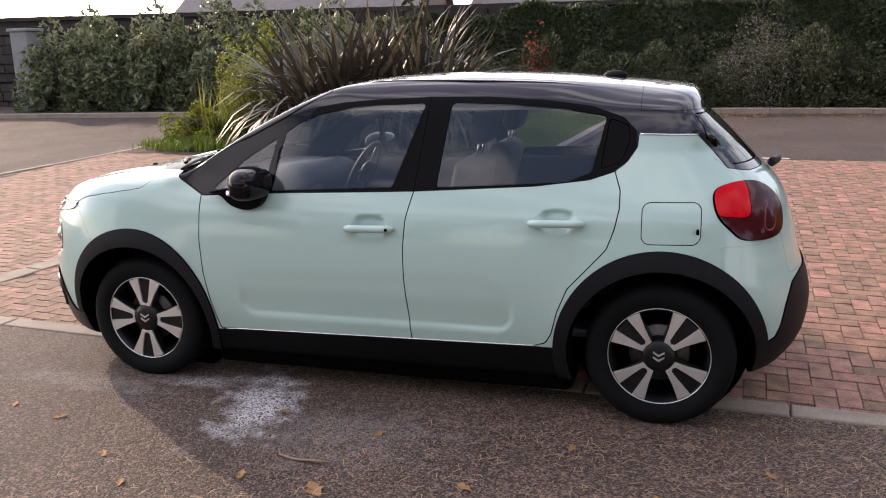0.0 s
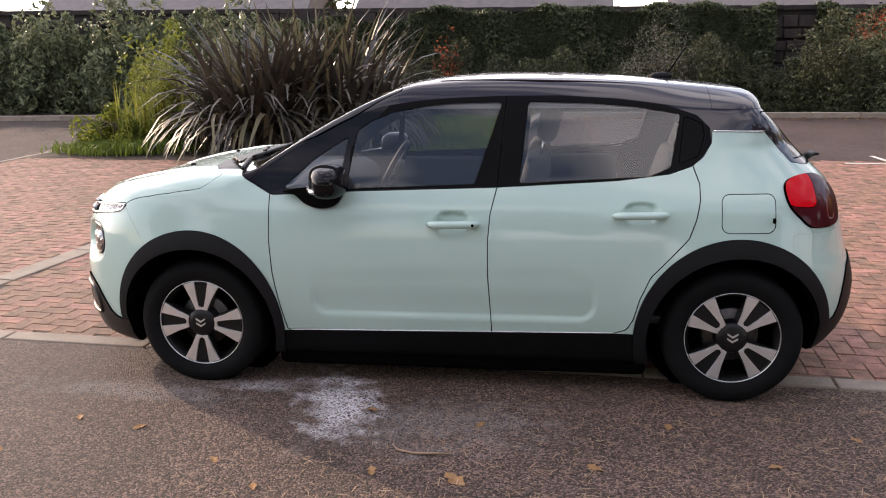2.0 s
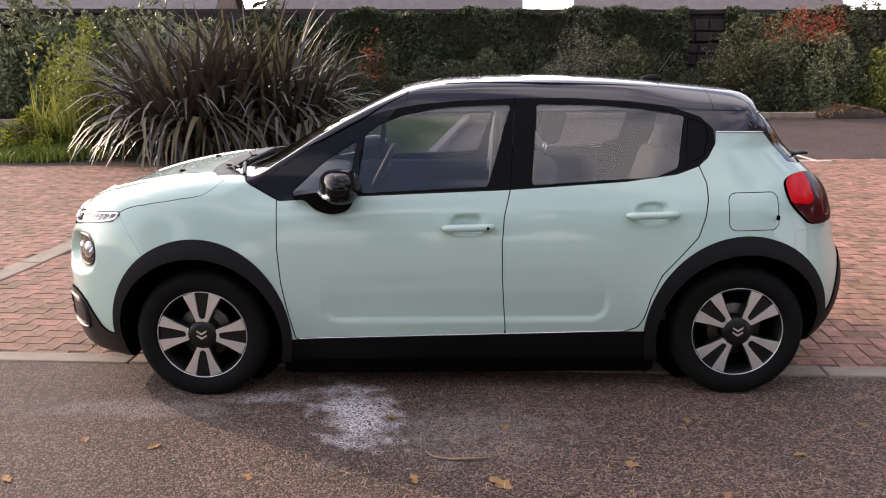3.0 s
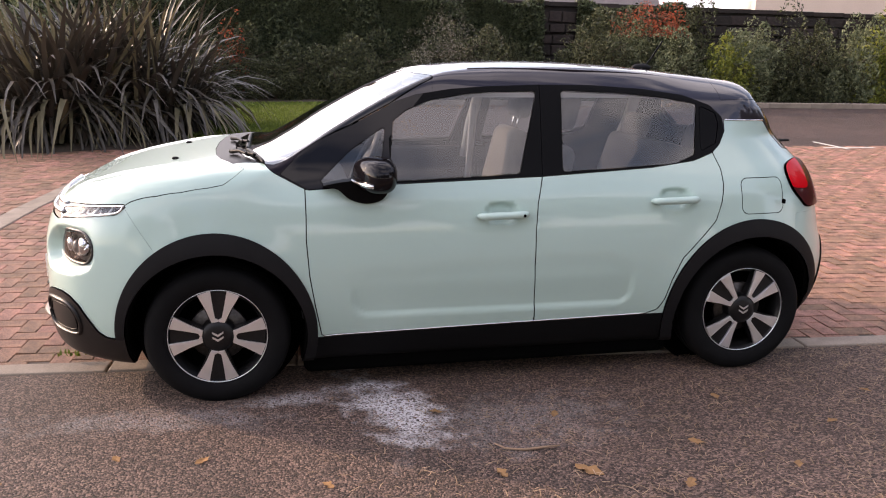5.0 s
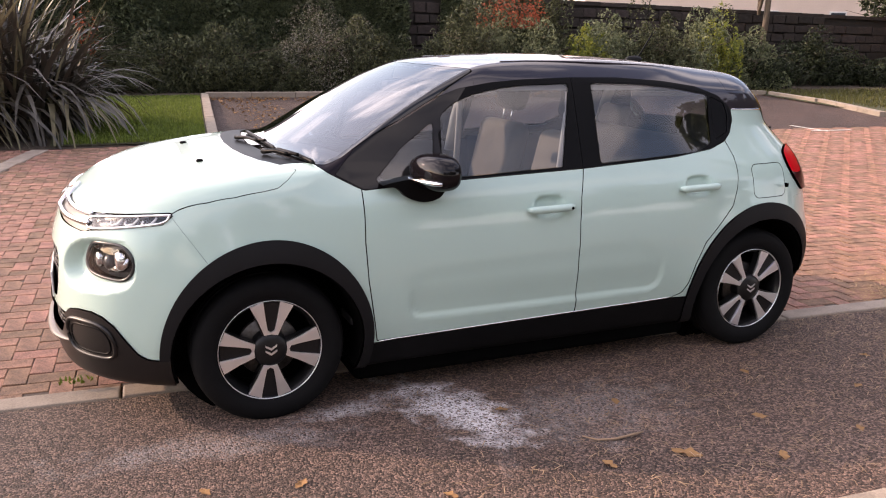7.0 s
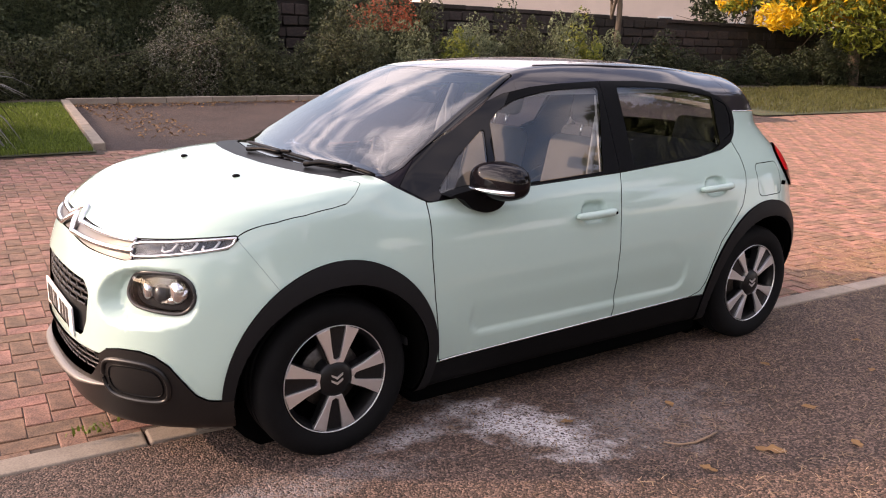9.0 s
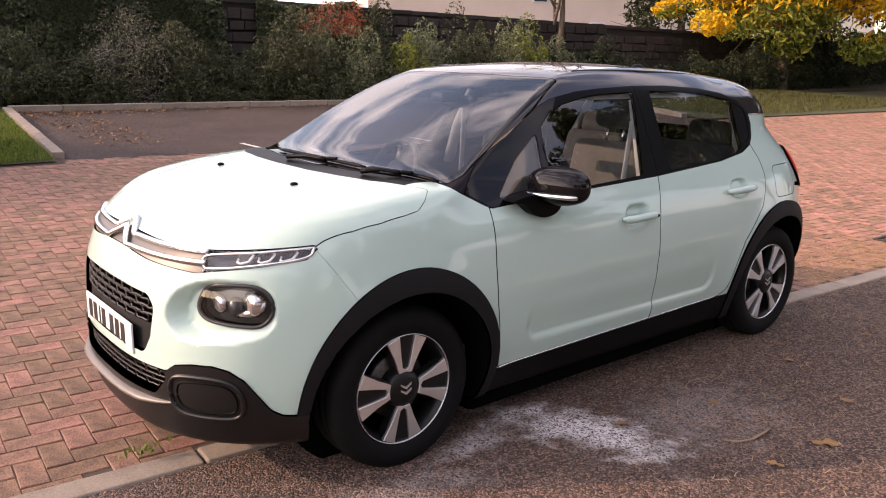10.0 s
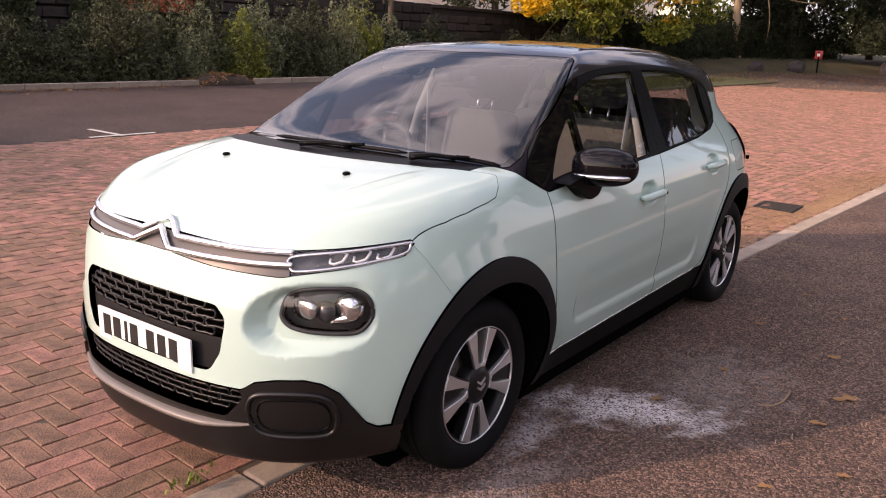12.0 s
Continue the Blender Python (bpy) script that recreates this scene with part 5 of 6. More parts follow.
for m in (-1, 1):
    part("pillar_lining", tube([(0.19, m * 0.735, 0.90), (0.20, m * 0.675, 1.12), (0.235, m * 0.595, 1.335)], (0.045, 0.04, 0.035), 8, flat=0.6), CABIN_PALE, car, "pale pillar lining")
    part("seat_belt", tube([(0.20, m * 0.615, 1.24), (0.18, m * 0.60, 0.95), (0.16, m * 0.60, 0.62)], 0.02, 6, flat=0.3), CABIN_PALE, car, "grey seat belt")
    part("door_lining", box(-0.10, m * 0.775, 0.66, 1.40, 0.05, 0.60, 0.02), CABIN_DARK, front_doors["near" if m < 0 else "far"])
    part("door_lining", box(0.58, m * 0.765, 0.68, 0.54, 0.05, 0.60, 0.02), CABIN_DARK, rear_doors["near" if m < 0 else "far"])
    part("rear_pillar_lining", tube([(1.16, m * 0.62, 1.02), (1.20, m * 0.57, 1.16), (1.21, m * 0.50, 1.31)], 0.045, 8, flat=0.5), CABIN_PALE, car, "pale rear pillar lining")
hv, hf = keep(whole, np.maximum(1.36 - whole[0][:, 2], np.abs(whole[0][:, 0] - 0.45) - 0.70))
hn = slope(hv)
part("headlining", (hv - 0.035 * hn / np.linalg.norm(hn, axis=1)[:, None], hf), CABIN_PALE, car, "pale cloth headlining")
# Added black box that makes the space under the car shadow-dark.
part("floor_pan", box(0.0, 0, 0.165, 1.80, 1.49, 0.15, 0.035), DARK, car)
part("cabin_floor", box(0.1, 0, 0.36, 2.0, 1.40, 0.04, 0.01), CABIN_DARK, car)
part("parcel_shelf", box(1.30, 0, 0.98, 0.36, 1.10, 0.03, 0.01), CABIN_DARK, car)


# ---- ground ----
def ground_z(x, y):
    """Road and paving fall to the kerb line under the car; flat far off."""
    d = y + 0.36 + 0.066 * x
    return -0.02 + 0.055 * np.clip(-d, 0, 2.6) + 0.030 * np.clip(d, 0, 14.5)


def sheet(x0, x1, y0, y1, step, lift, edge=None):
    """A piece of ground that follows the fall; edge: skews its sides by x or y."""
    nx, ny = max(2, int(round((x1 - x0) / step)) + 1), max(2, int(round((y1 - y0) / step)) + 1)
    U, W = np.meshgrid(np.linspace(0, 1, nx), np.linspace(0, 1, ny), indexing="ij")
    X, Y = x0 + (x1 - x0) * U, y0 + (y1 - y0) * W
    if edge:
        X, Y = edge(X, Y, U, W)
    V = np.stack((X, Y, ground_z(X, Y) + lift), -1).reshape(-1, 3)
    i = np.arange(nx * ny).reshape(nx, ny)
    return V, np.stack((i[:-1, :-1], i[1:, :-1], i[1:, 1:], i[:-1, 1:]), -1).reshape(-1, 4)


kerb_y = lambda x: -0.36 - 0.066 * x
far_y = lambda x: 12.85 - 0.085 * np.clip(x, 0, 20) + 0.02 * np.clip(x, -20, 0)
bay_y = lambda x: 7.15 - 0.075 * x

ticks = np.concatenate((np.linspace(-4000, -60, 8), np.arange(-55, 60, 5.0), np.linspace(60, 4000, 8)))
GX, GY = np.meshgrid(ticks, ticks, indexing="ij")
gi = np.arange(GX.size).reshape(GX.shape)
solid("ground", (np.stack((GX, GY, ground_z(GX, GY) - 0.05), -1).reshape(-1, 3), np.stack((gi[:-1, :-1], gi[1:, :-1], gi[1:, 1:], gi[:-1, 1:]), -1).reshape(-1, 4)), EARTH, "bare earthy ground reaching the horizon", "ground", kind="structure")
road = solid("road", sheet(-30, 30, 0, 1, 0.5, 0.0, lambda X, Y, U, W: (X, kerb_y(X) - 0.07 + (W - 1) * 1.80)), TARMAC, "worn brown-grey tarmac road with white dusting", "road", kind="structure")
solid("road_far_side", sheet(-30, 30, 0, 1, 0.5, 0.0, lambda X, Y, U, W: (X, kerb_y(X) - 2.02 + (W - 1) * 9.0)), BAY_TARMAC, "tarmac footway beyond the road", "pavement", kind="structure")
solid("paving_bed", sheet(-30, 30, 0, 1, 0.5, 0.0005, lambda X, Y, U, W: (X, kerb_y(X) + 0.05 + W * (np.maximum(bay_y(X), 6.9) + 0.3 * (X < 12) - kerb_y(X)))), JOINT_SAND, "sand bed under red brick paving", "pavement", kind="structure")
bays = solid("car_park", sheet(-0.3, 14.5, 0, 1, 0.5, 0.004, lambda X, Y, U, W: (X + 0.55 * W * (1 - U), bay_y(X) + W * (far_y(X) - bay_y(X)))), BAY_TARMAC, "dark tarmac parking bays", "road", kind="structure")
solid("car_park_end", sheet(-30, -7.55, 0, 1, 0.5, 0.004, lambda X, Y, U, W: (X, 4.6 + 0.05 * (X + 7.4) + W * (far_y(X) - 4.6 - 0.05 * (X + 7.4)))), BAY_TARMAC, "dark tarmac parking bays", "road", kind="structure")
solid("planting_bed", sheet(-34, 40, 0, 1, 0.8, 0.05, lambda X, Y, U, W: (X, far_y(X) + 0.06 + W * 3.2)), SOIL, "dark soil bed covered in leaf litter", "soil", kind="structure")


def kerb_run(name, points, width, height, length, label, lift=0.0):
    """Kerb stones laid end to end, each a piece of its own."""
    P = np.array(points, float)
    owner = thing(name, label, "kerb", kind="structure")
    seg = np.linalg.norm(np.diff(P, axis=0), axis=1)
    run = np.concatenate(([0], np.cumsum(seg)))
    n = max(1, int(round(run[-1] / length)))
    base = mesh_data("kerb_stone", *box(0, 0, 0, run[-1] / n - 0.008, width, 0.25, 0.012), CONCRETE, smooth=False)
    for k in range(n):
        s = (k + 0.5) * run[-1] / n
        x, y = np.interp(s, run, P[:, 0]), np.interp(s, run, P[:, 1])
        x2, y2 = np.interp(min(s + 0.1, run[-1]), run, P[:, 0]), np.interp(min(s + 0.1, run[-1]), run, P[:, 1])
        x1, y1 = np.interp(s - 0.1, run, P[:, 0]), np.interp(s - 0.1, run, P[:, 1])
        ob = new("kerb_stone", base)
        ob.parent = owner
        rise = math.degrees(math.atan2(float(ground_z(x2, y2) - ground_z(x1, y1)), math.hypot(x2 - x1, y2 - y1)))
        ob.matrix_basis = pose(x, y, float(ground_z(x, y)) + height - 0.125 + lift + random.uniform(-0.002, 0.002), random.uniform(-0.4, 0.4), -rise, math.degrees(math.atan2(y2 - y1, x2 - x1)) + random.uniform(-0.3, 0.3))
    return owner


kerb_run("kerb_road", [(-12, kerb_y(-12)), (24, kerb_y(24))], 0.135, 0.012, 0.915, "flush pale concrete edging between tarmac and brick")
kerb_run("kerb_near", [(-12, kerb_y(-12) - 1.95), (16, kerb_y(16) - 1.95)], 0.135, 0.03, 0.915, "pale concrete edging along the road")
kerb_run("kerb_left", [(-3.72, 0.05), (-3.45, 1.6), (-3.2, 3.6), (-2.85, 5.6), (-2.45, 6.9)], 0.20, 0.014, 0.915, "low weathered kerb across the brick paving")
kerb_run("kerb_far", [(x, float(far_y(x))) for x in np.linspace(0.25, 7.2, 8)], 0.15, 0.11, 0.915, "pale concrete kerb along the planting bed")
kerb_run("kerb_far_end", [(x, float(far_y(x))) for x in np.linspace(8.6, 13.4, 6)], 0.15, 0.11, 0.915, "pale concrete kerb along the planting bed")
kerb_run("kerb_far_left", [(x, float(far_y(x))) for x in np.linspace(-22, -7.6, 8)], 0.15, 0.11, 0.915, "pale concrete kerb along the planting bed")
kerb_run("kerb_lawn", [(-0.38, 7.3), (0.24, 12.85)], 0.14, 0.09, 0.915, "pale kerb along the lawn edge")
kerb_run("kerb_right", [(13.5, 11.6), (13.2, 9.6), (12.4, 7.5)], 0.15, 0.10, 0.915, "pale kerb round the grass corner")
kerb_run("kerb_island", [(-7.5, 12.2), (-7.5, 8.4), (-7.45, 7.3), (-7.62, 5.9), (-7.9, 4.0)], 0.10, 0.018, 0.915, "low kerb at the island tip")


# ---- leaves, blades and shrubs ----
rng = np.random.default_rng(7)


def leaf_cloud(P, size, spread=1.0, up=0.3):
    """One folded leaf of four triangles at each point."""
    n = len(P)
    d = rng.normal(size=(n, 3)) * spread
    d[:, 2] += up
    d /= np.linalg.norm(d, axis=1)[:, None]
    t = np.cross(d, rng.normal(size=(n, 3)))
    t /= np.linalg.norm(t, axis=1)[:, None]
    b = np.cross(d, t)
    s = (size * rng.uniform(0.6, 1.35, n))[:, None]
    fold = d * s * 0.18
    V = np.stack((P - t * s, P + b * s * 0.42 + fold, P + t * s - fold, P - b * s * 0.42 + fold, P + t * s * 0.1 - fold * 0.3), 1).reshape(-1, 3)
    k = np.arange(n)[:, None] * 5
    F = np.concatenate((k + [0, 4, 1], k + [1, 4, 2], k + [2, 4, 3], k + [3, 4, 0]))
    return V, F


def bushy(n, lumps, r=1.0):
    """Points in an uneven heap of lumps that fills a half ball of radius one."""
    c = rng.normal(size=(lumps, 3))
    c /= np.linalg.norm(c, axis=1)[:, None]
    c[:, 2] = np.abs(c[:, 2])
    c *= rng.uniform(0.35, 0.85, (lumps, 1))
    pick = rng.integers(0, lumps, n)
    d = rng.normal(size=(n, 3))
    d /= np.linalg.norm(d, axis=1)[:, None]
    P = c[pick] + d * (rng.uniform(0.12, 0.36, lumps)[pick] * rng.uniform(0.6, 1.0, n) ** 0.4)[:, None]
    P[:, 2] = np.abs(P[:, 2])
    return P * r


def stems(n, h):
    return join([tube([(0.1 * rng.normal(), 0.1 * rng.normal(), 0), (0.25 * rng.normal(), 0.25 * rng.normal(), h * 0.5), (0.35 * rng.normal(), 0.35 * rng.normal(), h * 0.7)], (0.010, 0.007, 0.003), 5) for _ in range(n)])


SHRUB_MESH = {}


def shrub(kind, x, y, sx, sy, sz, label, leaf=0.05, n=2600, z=None, material=None):
    mat = material
    variant = (kind, material.name, rng.integers(0, 3))
    if variant not in SHRUB_MESH:
        P = bushy(n, 30) * (sx, sy, sz)
        SHRUB_MESH[variant] = (mesh_data("foliage", *leaf_cloud(P, leaf), mat, smooth=False), mesh_data("branch_frame", *stems(9, 0.8 * sz), BARK), (sx, sy, sz))
    ob = thing("shrub", label, "shrub", group="shrubs by the wall", at=(x, y, (float(ground_z(x, y)) + 0.03) if z is None else z))
    ob.rotation_euler = (0, 0, rng.uniform(-0.3, 0.3) + math.pi * rng.integers(0, 2))
    for nm, me in zip(("foliage", "branch_frame"), SHRUB_MESH[variant]):
        o = new(nm, me)
        o.parent = ob
        o.scale = [p / q for p, q in zip((sx, sy, sz), SHRUB_MESH[variant][2])]
    return ob


# laurels in the light at the left, shade-coloured hedge along the wall
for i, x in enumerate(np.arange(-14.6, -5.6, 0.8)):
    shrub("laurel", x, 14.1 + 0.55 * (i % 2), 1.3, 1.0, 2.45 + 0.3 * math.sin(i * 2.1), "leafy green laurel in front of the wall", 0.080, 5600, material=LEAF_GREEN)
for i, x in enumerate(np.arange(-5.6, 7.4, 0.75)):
    shrub("hedge", x, 13.75 + 0.5 * (i % 2), 1.15, 0.9, 1.15 + 0.22 * math.sin(i * 1.7) + 0.3 * (i % 2) + 0.5 * math.exp(-((x - 3.0) / 1.3) ** 2), "evergreen shrub in a shade-dark leaf colour against the ivy", 0.036, 10500, material=LEAF_SHADE)
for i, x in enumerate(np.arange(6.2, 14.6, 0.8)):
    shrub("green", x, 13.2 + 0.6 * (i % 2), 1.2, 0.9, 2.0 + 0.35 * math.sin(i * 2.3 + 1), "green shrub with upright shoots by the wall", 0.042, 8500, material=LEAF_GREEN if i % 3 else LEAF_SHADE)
shrub("lime", 12.9, 13.0, 0.95, 0.8, 2.3, "yellow-green shrub turning in autumn", 0.05, 2400, material=LEAF_LIME)
shrub("lime", 9.0, 12.9, 0.7, 0.6, 1.7, "yellow-green shrub turning in autumn", 0.05, 2400, material=LEAF_LIME)
shrub("lime", -7.4, 11.6, 0.9, 0.9, 2.3, "yellow-green shrub behind the flax", 0.05, 2400, material=LEAF_LIME)
shrub("red", 7.6, 14.0, 1.1, 0.7, 1.0, "shrub with red autumn leaves", 0.034, 1700, z=1.85, material=LEAF_RED)
shrub("red", -1.9, 14.0, 0.5, 0.4, 1.75, "shrub with red autumn leaves", 0.04, 900, material=LEAF_RED)
shrub("dead", 2.9, 13.6, 1.5, 0.8, 2.2, "grey twiggy shrub, half bare", 0.018, 5000, material=LEAF_GREY)

# ---- wall ----
wall_top = lambda x: 2.72 - 0.012 * x
WALL_Y = 15.5
wall = tagged(solid("wall_north", (
    [(x, WALL_Y + dy, z) for x in (-34, 40) for dy in (0.03, 0.42) for z in (0.2, float(wall_top(x)) - 0.08)],
    [(0, 1, 5, 4), (2, 6, 7, 3), (1, 3, 7, 5), (0, 2, 3, 1), (4, 5, 7, 6)]), MORTAR, "old dark stone boundary wall with coping", "wall", kind="structure"))
stone_mesh = [mesh_data("stone", *box(0, 0, 0, 1, 1, 1, 0.06), STONE, smooth=False) for _ in range(1)]
bulk, near_left = [], 300
for row in range(9):
    x = -34 + 0.3 * (row % 2) + 0.1 * rng.random()
    while x < 39.5:
        w = rng.uniform(0.34, 0.62)
        z0 = 0.35 + row * 0.262
        if z0 + 0.25 < wall_top(x) - 0.06:
            c, s = (x + w / 2, WALL_Y + rng.uniform(0.0, 0.04), z0 + 0.131 + rng.uniform(-0.012, 0.012)), (w - rng.uniform(0.015, 0.05), 0.16, rng.uniform(0.19, 0.25))
            if 5.2 < x < 22 and near_left > 0:
                near_left -= 1
                o = new("stone", stone_mesh[0])
                o.parent = wall
                o.matrix_basis = Matrix.LocRotScale(c, Euler((0, rng.normal() * 0.025, rng.normal() * 0.02)), s)
            else:
                bulk.append(box(*c, *s))
        x += w
part("stonework", join(bulk), STONE_ISLAND, wall, smooth=False)
wall.children[-1]["kind"] = "stuff"
cope = [box(x + 0.45, WALL_Y + 0.22, float(wall_top(x)) - 0.04, 0.89, 0.52, 0.10) for x in np.arange(-34, 40, 0.9)]
part("coping", join(cope), STONE_ISLAND, wall, "weathered coping stones", smooth=False)


def ivy(x0, x1, z0, z1, n, label):
    X = rng.uniform(x0, x1, n)
    Z = z0 + (z1 - z0) * rng.random(n) ** 0.8
    edge = 0.07 * np.sin(X * 2.3) + 0.06 * np.sin(X * 5.1)
    Z = np.where(Z > z1 + edge - 0.1, Z - 0.4, Z)
    Y = WALL_Y - 0.10 - 0.28 * rng.random(n) * (0.5 + 0.5 * np.sin(X * 3.1 + Z * 2)) ** 2 - 0.05
    over = Z > wall_top(X) - 0.1
    Y = np.where(over, WALL_Y + rng.uniform(-0.25, 0.2, n), Y)
    tagged(solid("ivy", leaf_cloud(np.c_[X, Y, Z], 0.055, 0.7), LEAF_DARK, label, "ivy", group="ivy on the wall"), kind="stuff")


ivy(-2.9, 5.4, 0.6, 2.80, 56000, "dark ivy covering the stone wall")
ivy(6.3, 9.2, 0.8, 2.72, 18000, "dark ivy climbing the stone wall")
ivy(-7.0, -2.9, 0.6, 2.62, 22000, "dark ivy climbing the stone wall")
ivy(-15.0, -7.0, 0.5, 2.4, 22000, "dark ivy climbing the stone wall")

pillar_thing = thing("gate_pillar", "grey rendered gate pillar beside the wall", "pillar", at=(-15.5, 14.2, 0.38))
part("pillar_shaft", box(0, 0, 1.05, 0.55, 0.55, 2.1, 0.03), GREY_POST, pillar_thing, smooth=False)
part("pillar_cap", box(0, 0, 2.14, 0.64, 0.64, 0.08, 0.02), GREY_POST, pillar_thing, smooth=False)

# ---- flax island and lawns ----
solid("island_soil", sheet(-7.35, -0.4, 0, 1, 0.25, 0.012, lambda X, Y, U, W: (X + 0.55 * W * U, 6.95 + 0.05 * np.sin(U * 23) - 0.25 * np.exp(-((U - 0.42) / 0.18) ** 2) + W * 5.7)), SOIL, "soil of the planted island", "soil", kind="structure")
lawn_x = lambda y: -0.38 + 0.112 * (y - 7.3)
solid("lawn", sheet(-1.9, 0.15, 7.02, 12.75, 0.25, 0.03, lambda X, Y, U, W: (-2.35 + U * (lawn_x(Y) + 2.29), Y)), TURF, "short green lawn beside the parking bays", "lawn", kind="structure")
solid("grass_verge", sheet(13.4, 27, 0, 1, 0.6, 0.03, lambda X, Y, U, W: (X - 0.9 * (1 - W), 7.0 - 0.09 * (X - 13.4) + W * (5.6 + 0.09 * (X - 13.4)))), TURF, "grass verge with fallen leaves", "lawn", kind="structure")


BX, BY = np.meshgrid(np.arange(24, 62, 1.0), np.arange(-14, 24, 1.0), indexing="ij")
bank_lift = lambda x, y: np.clip(0.55 * ease(((x - 31) * 0.43 + (y - 9) * 0.9 + 1) / 5) - 0.08, -0.08, 0.9) * ease((x - 29.5) / 3)
bi = np.arange(BX.size).reshape(BX.shape)
solid("grass_bank", (np.stack((BX, BY, ground_z(BX, BY) + bank_lift(BX, BY)), -1).reshape(-1, 3), np.stack((bi[:-1, :-1], bi[1:, :-1], bi[1:, 1:], bi[:-1, 1:]), -1).reshape(-1, 4)), BANK, "low grass bank strewn with leaves below trees", "bank", kind="structure", smooth=True)
# Tree shade is put into this sheet by its dark tarmac colour.
solid("shaded_paving", sheet(20, 46, -12, 12, 1.0, -0.02), BAY_TARMAC, "shade-dark tarmac strewn with fallen leaves", "road", kind="structure")


def grass(name, n, where, h, material, label, bend=0.5, w=0.006):
    XY = where(n)
    m = len(XY)
    a = rng.uniform(0, 6.28, m)
    H = h * rng.uniform(0.5, 1.3, m)
    lean = H * bend * rng.uniform(0.1, 1, m)
    d = np.c_[np.cos(a), np.sin(a)]
    s = np.c_[-np.sin(a), np.cos(a)] * w
    Z = ground_z(XY[:, 0], XY[:, 1]) + 0.04
    base = np.c_[XY, Z]
    q = lambda f, l, k: np.c_[XY + d * (lean * l)[:, None] + s * k, Z + H * f]
    V = np.stack((q(0, 0, 1), q(0, 0, -1), q(0.6, 0.3, 0.8), q(0.6, 0.3, -0.8), q(0.95, 1, 0)), 1).reshape(-1, 3)
    k = np.arange(m)[:, None] * 5
    F = (k + [0, 1, 3]).tolist() + (k + [0, 3, 2]).tolist() + (k + [2, 3, 4]).tolist()
    tagged(solid(name, (V, F), material, label, "grass"), kind="stuff")


uni = lambda x0, x1, y0, y1: (lambda n: np.c_[rng.uniform(x0, x1, n), rng.uniform(y0, y1, n)])
grass("lawn_grass", 26000, lambda n: (lambda y: np.c_[-2.2 + rng.random(n) * (lawn_x(y) + 2.10), y])(rng.uniform(7.04, 12.7, n)), 0.05, GRASS, "short mown grass")
grass("verge_grass", 22000, uni(13.5, 24, 6.9, 12.3), 0.08, GRASS_DRY, "rough verge grass with leaves")
grass("island_grass", 9000, lambda n: np.c_[-6.1 + 0.42 * rng.normal(size=n), 7.62 + 0.22 * rng.normal(size=n)], 0.15, GRASS, "tufted grass at the island tip", 0.8, 0.008)
grass("tall_grass", 240, lambda n: np.c_[-5.95 + 0.28 * rng.normal(size=n), 8.3 + 0.3 * rng.normal(size=n)], 0.95, GRASS_LONG, "tall yellow-green grass beside the flax", 0.45, 0.012)
shrub("lime2", -5.75, 8.3, 0.62, 0.5, 1.75, "yellow-green broom beside the flax", 0.026, 9000, material=LEAF_LIME)
shrub("lime3", -6.5, 7.85, 0.75, 0.5, 0.85, "low green plant at the island tip", 0.038, 5200, material=LEAF_TURNING)
shrub("laurel", -5.9, 11.6, 1.4, 1.0, 2.2, "leafy shrub behind the flax", 0.075, 3200, material=LEAF_GREEN)
shrub("laurel", -3.3, 9.6, 0.9, 0.7, 2.25, "leafy shrub among the flax", 0.075, 3200, material=LEAF_SHADE)


def blade_mesh(length, droop, width, material):
    n = 9
    V, F = [], []
    for i in range(n):
        t = i / (n - 1)
        a = droop * t ** 1.6
        r = length * t
        x, z = r * math.sin(a * 0.75 + 0.12), r * math.cos(a * 0.75 + 0.12) - 0.10 * length * max(0, a - 0.7) * t ** 3
        w = width * (0.55 + 0.9 * t if t < 0.4 else 0.91 * (1 - ((t - 0.4) / 0.6) ** 2.2)) + 0.002
        V += [(x, -w, z + w * 0.35), (x, 0, z), (x, w, z + w * 0.35)]
        if i:
            b = 3 * i
            F += [(b - 3, b - 2, b + 1, b), (b - 2, b - 1, b + 2, b + 1)]
    return mesh_data("blade", V, F, material)


BLADES = [blade_mesh(L, dr, w, m) for L, dr, w, m in ((1.9, 0.30, 0.026, BLADE_PALE), (1.95, 0.42, 0.028, BLADE), (1.8, 0.65, 0.030, BLADE), (1.7, 0.95, 0.031, BLADE), (1.5, 1.3, 0.032, BLADE), (1.3, 1.7, 0.032, BLADE), (1.2, 1.95, 0.031, BLADE_PALE), (1.0, 2.2, 0.030, BLADE))]


def flax(x, y, n, r, size, label):
    ob = thing("flax_plant", label, "flax plant", group="flax on the island", at=(x, y, float(ground_z(x, y)) + 0.02))
    for k in range(n):
        u = rng.random() ** 0.85
        i = min(7, int(u * 8))
        rr = r * math.sqrt(rng.random())
        a = rng.uniform(0, 2 * math.pi)
        o = new("blade", BLADES[i])
        o.parent = ob
        s = size * rng.uniform(0.75, 1.12)
        o.matrix_basis = Matrix.LocRotScale((rr * math.cos(a), rr * math.sin(a), 0), Euler((rng.normal() * 0.12, rng.normal() * 0.12, a + rng.normal() * 0.7)), (s, s * rng.uniform(0.8, 1.4), s))


flax(-4.0, 8.05, 600, 0.85, 1.05, "large bronze-green flax with arching sword leaves")
flax(-2.75, 8.45, 520, 0.75, 0.98, "large bronze-green flax with arching sword leaves")
flax(-3.4, 9.2, 300, 0.9, 1.15, "tall bronze-green flax behind the others")
flax(-4.8, 7.75, 60, 0.3, 0.5, "smaller drooping flax at the clump's edge")


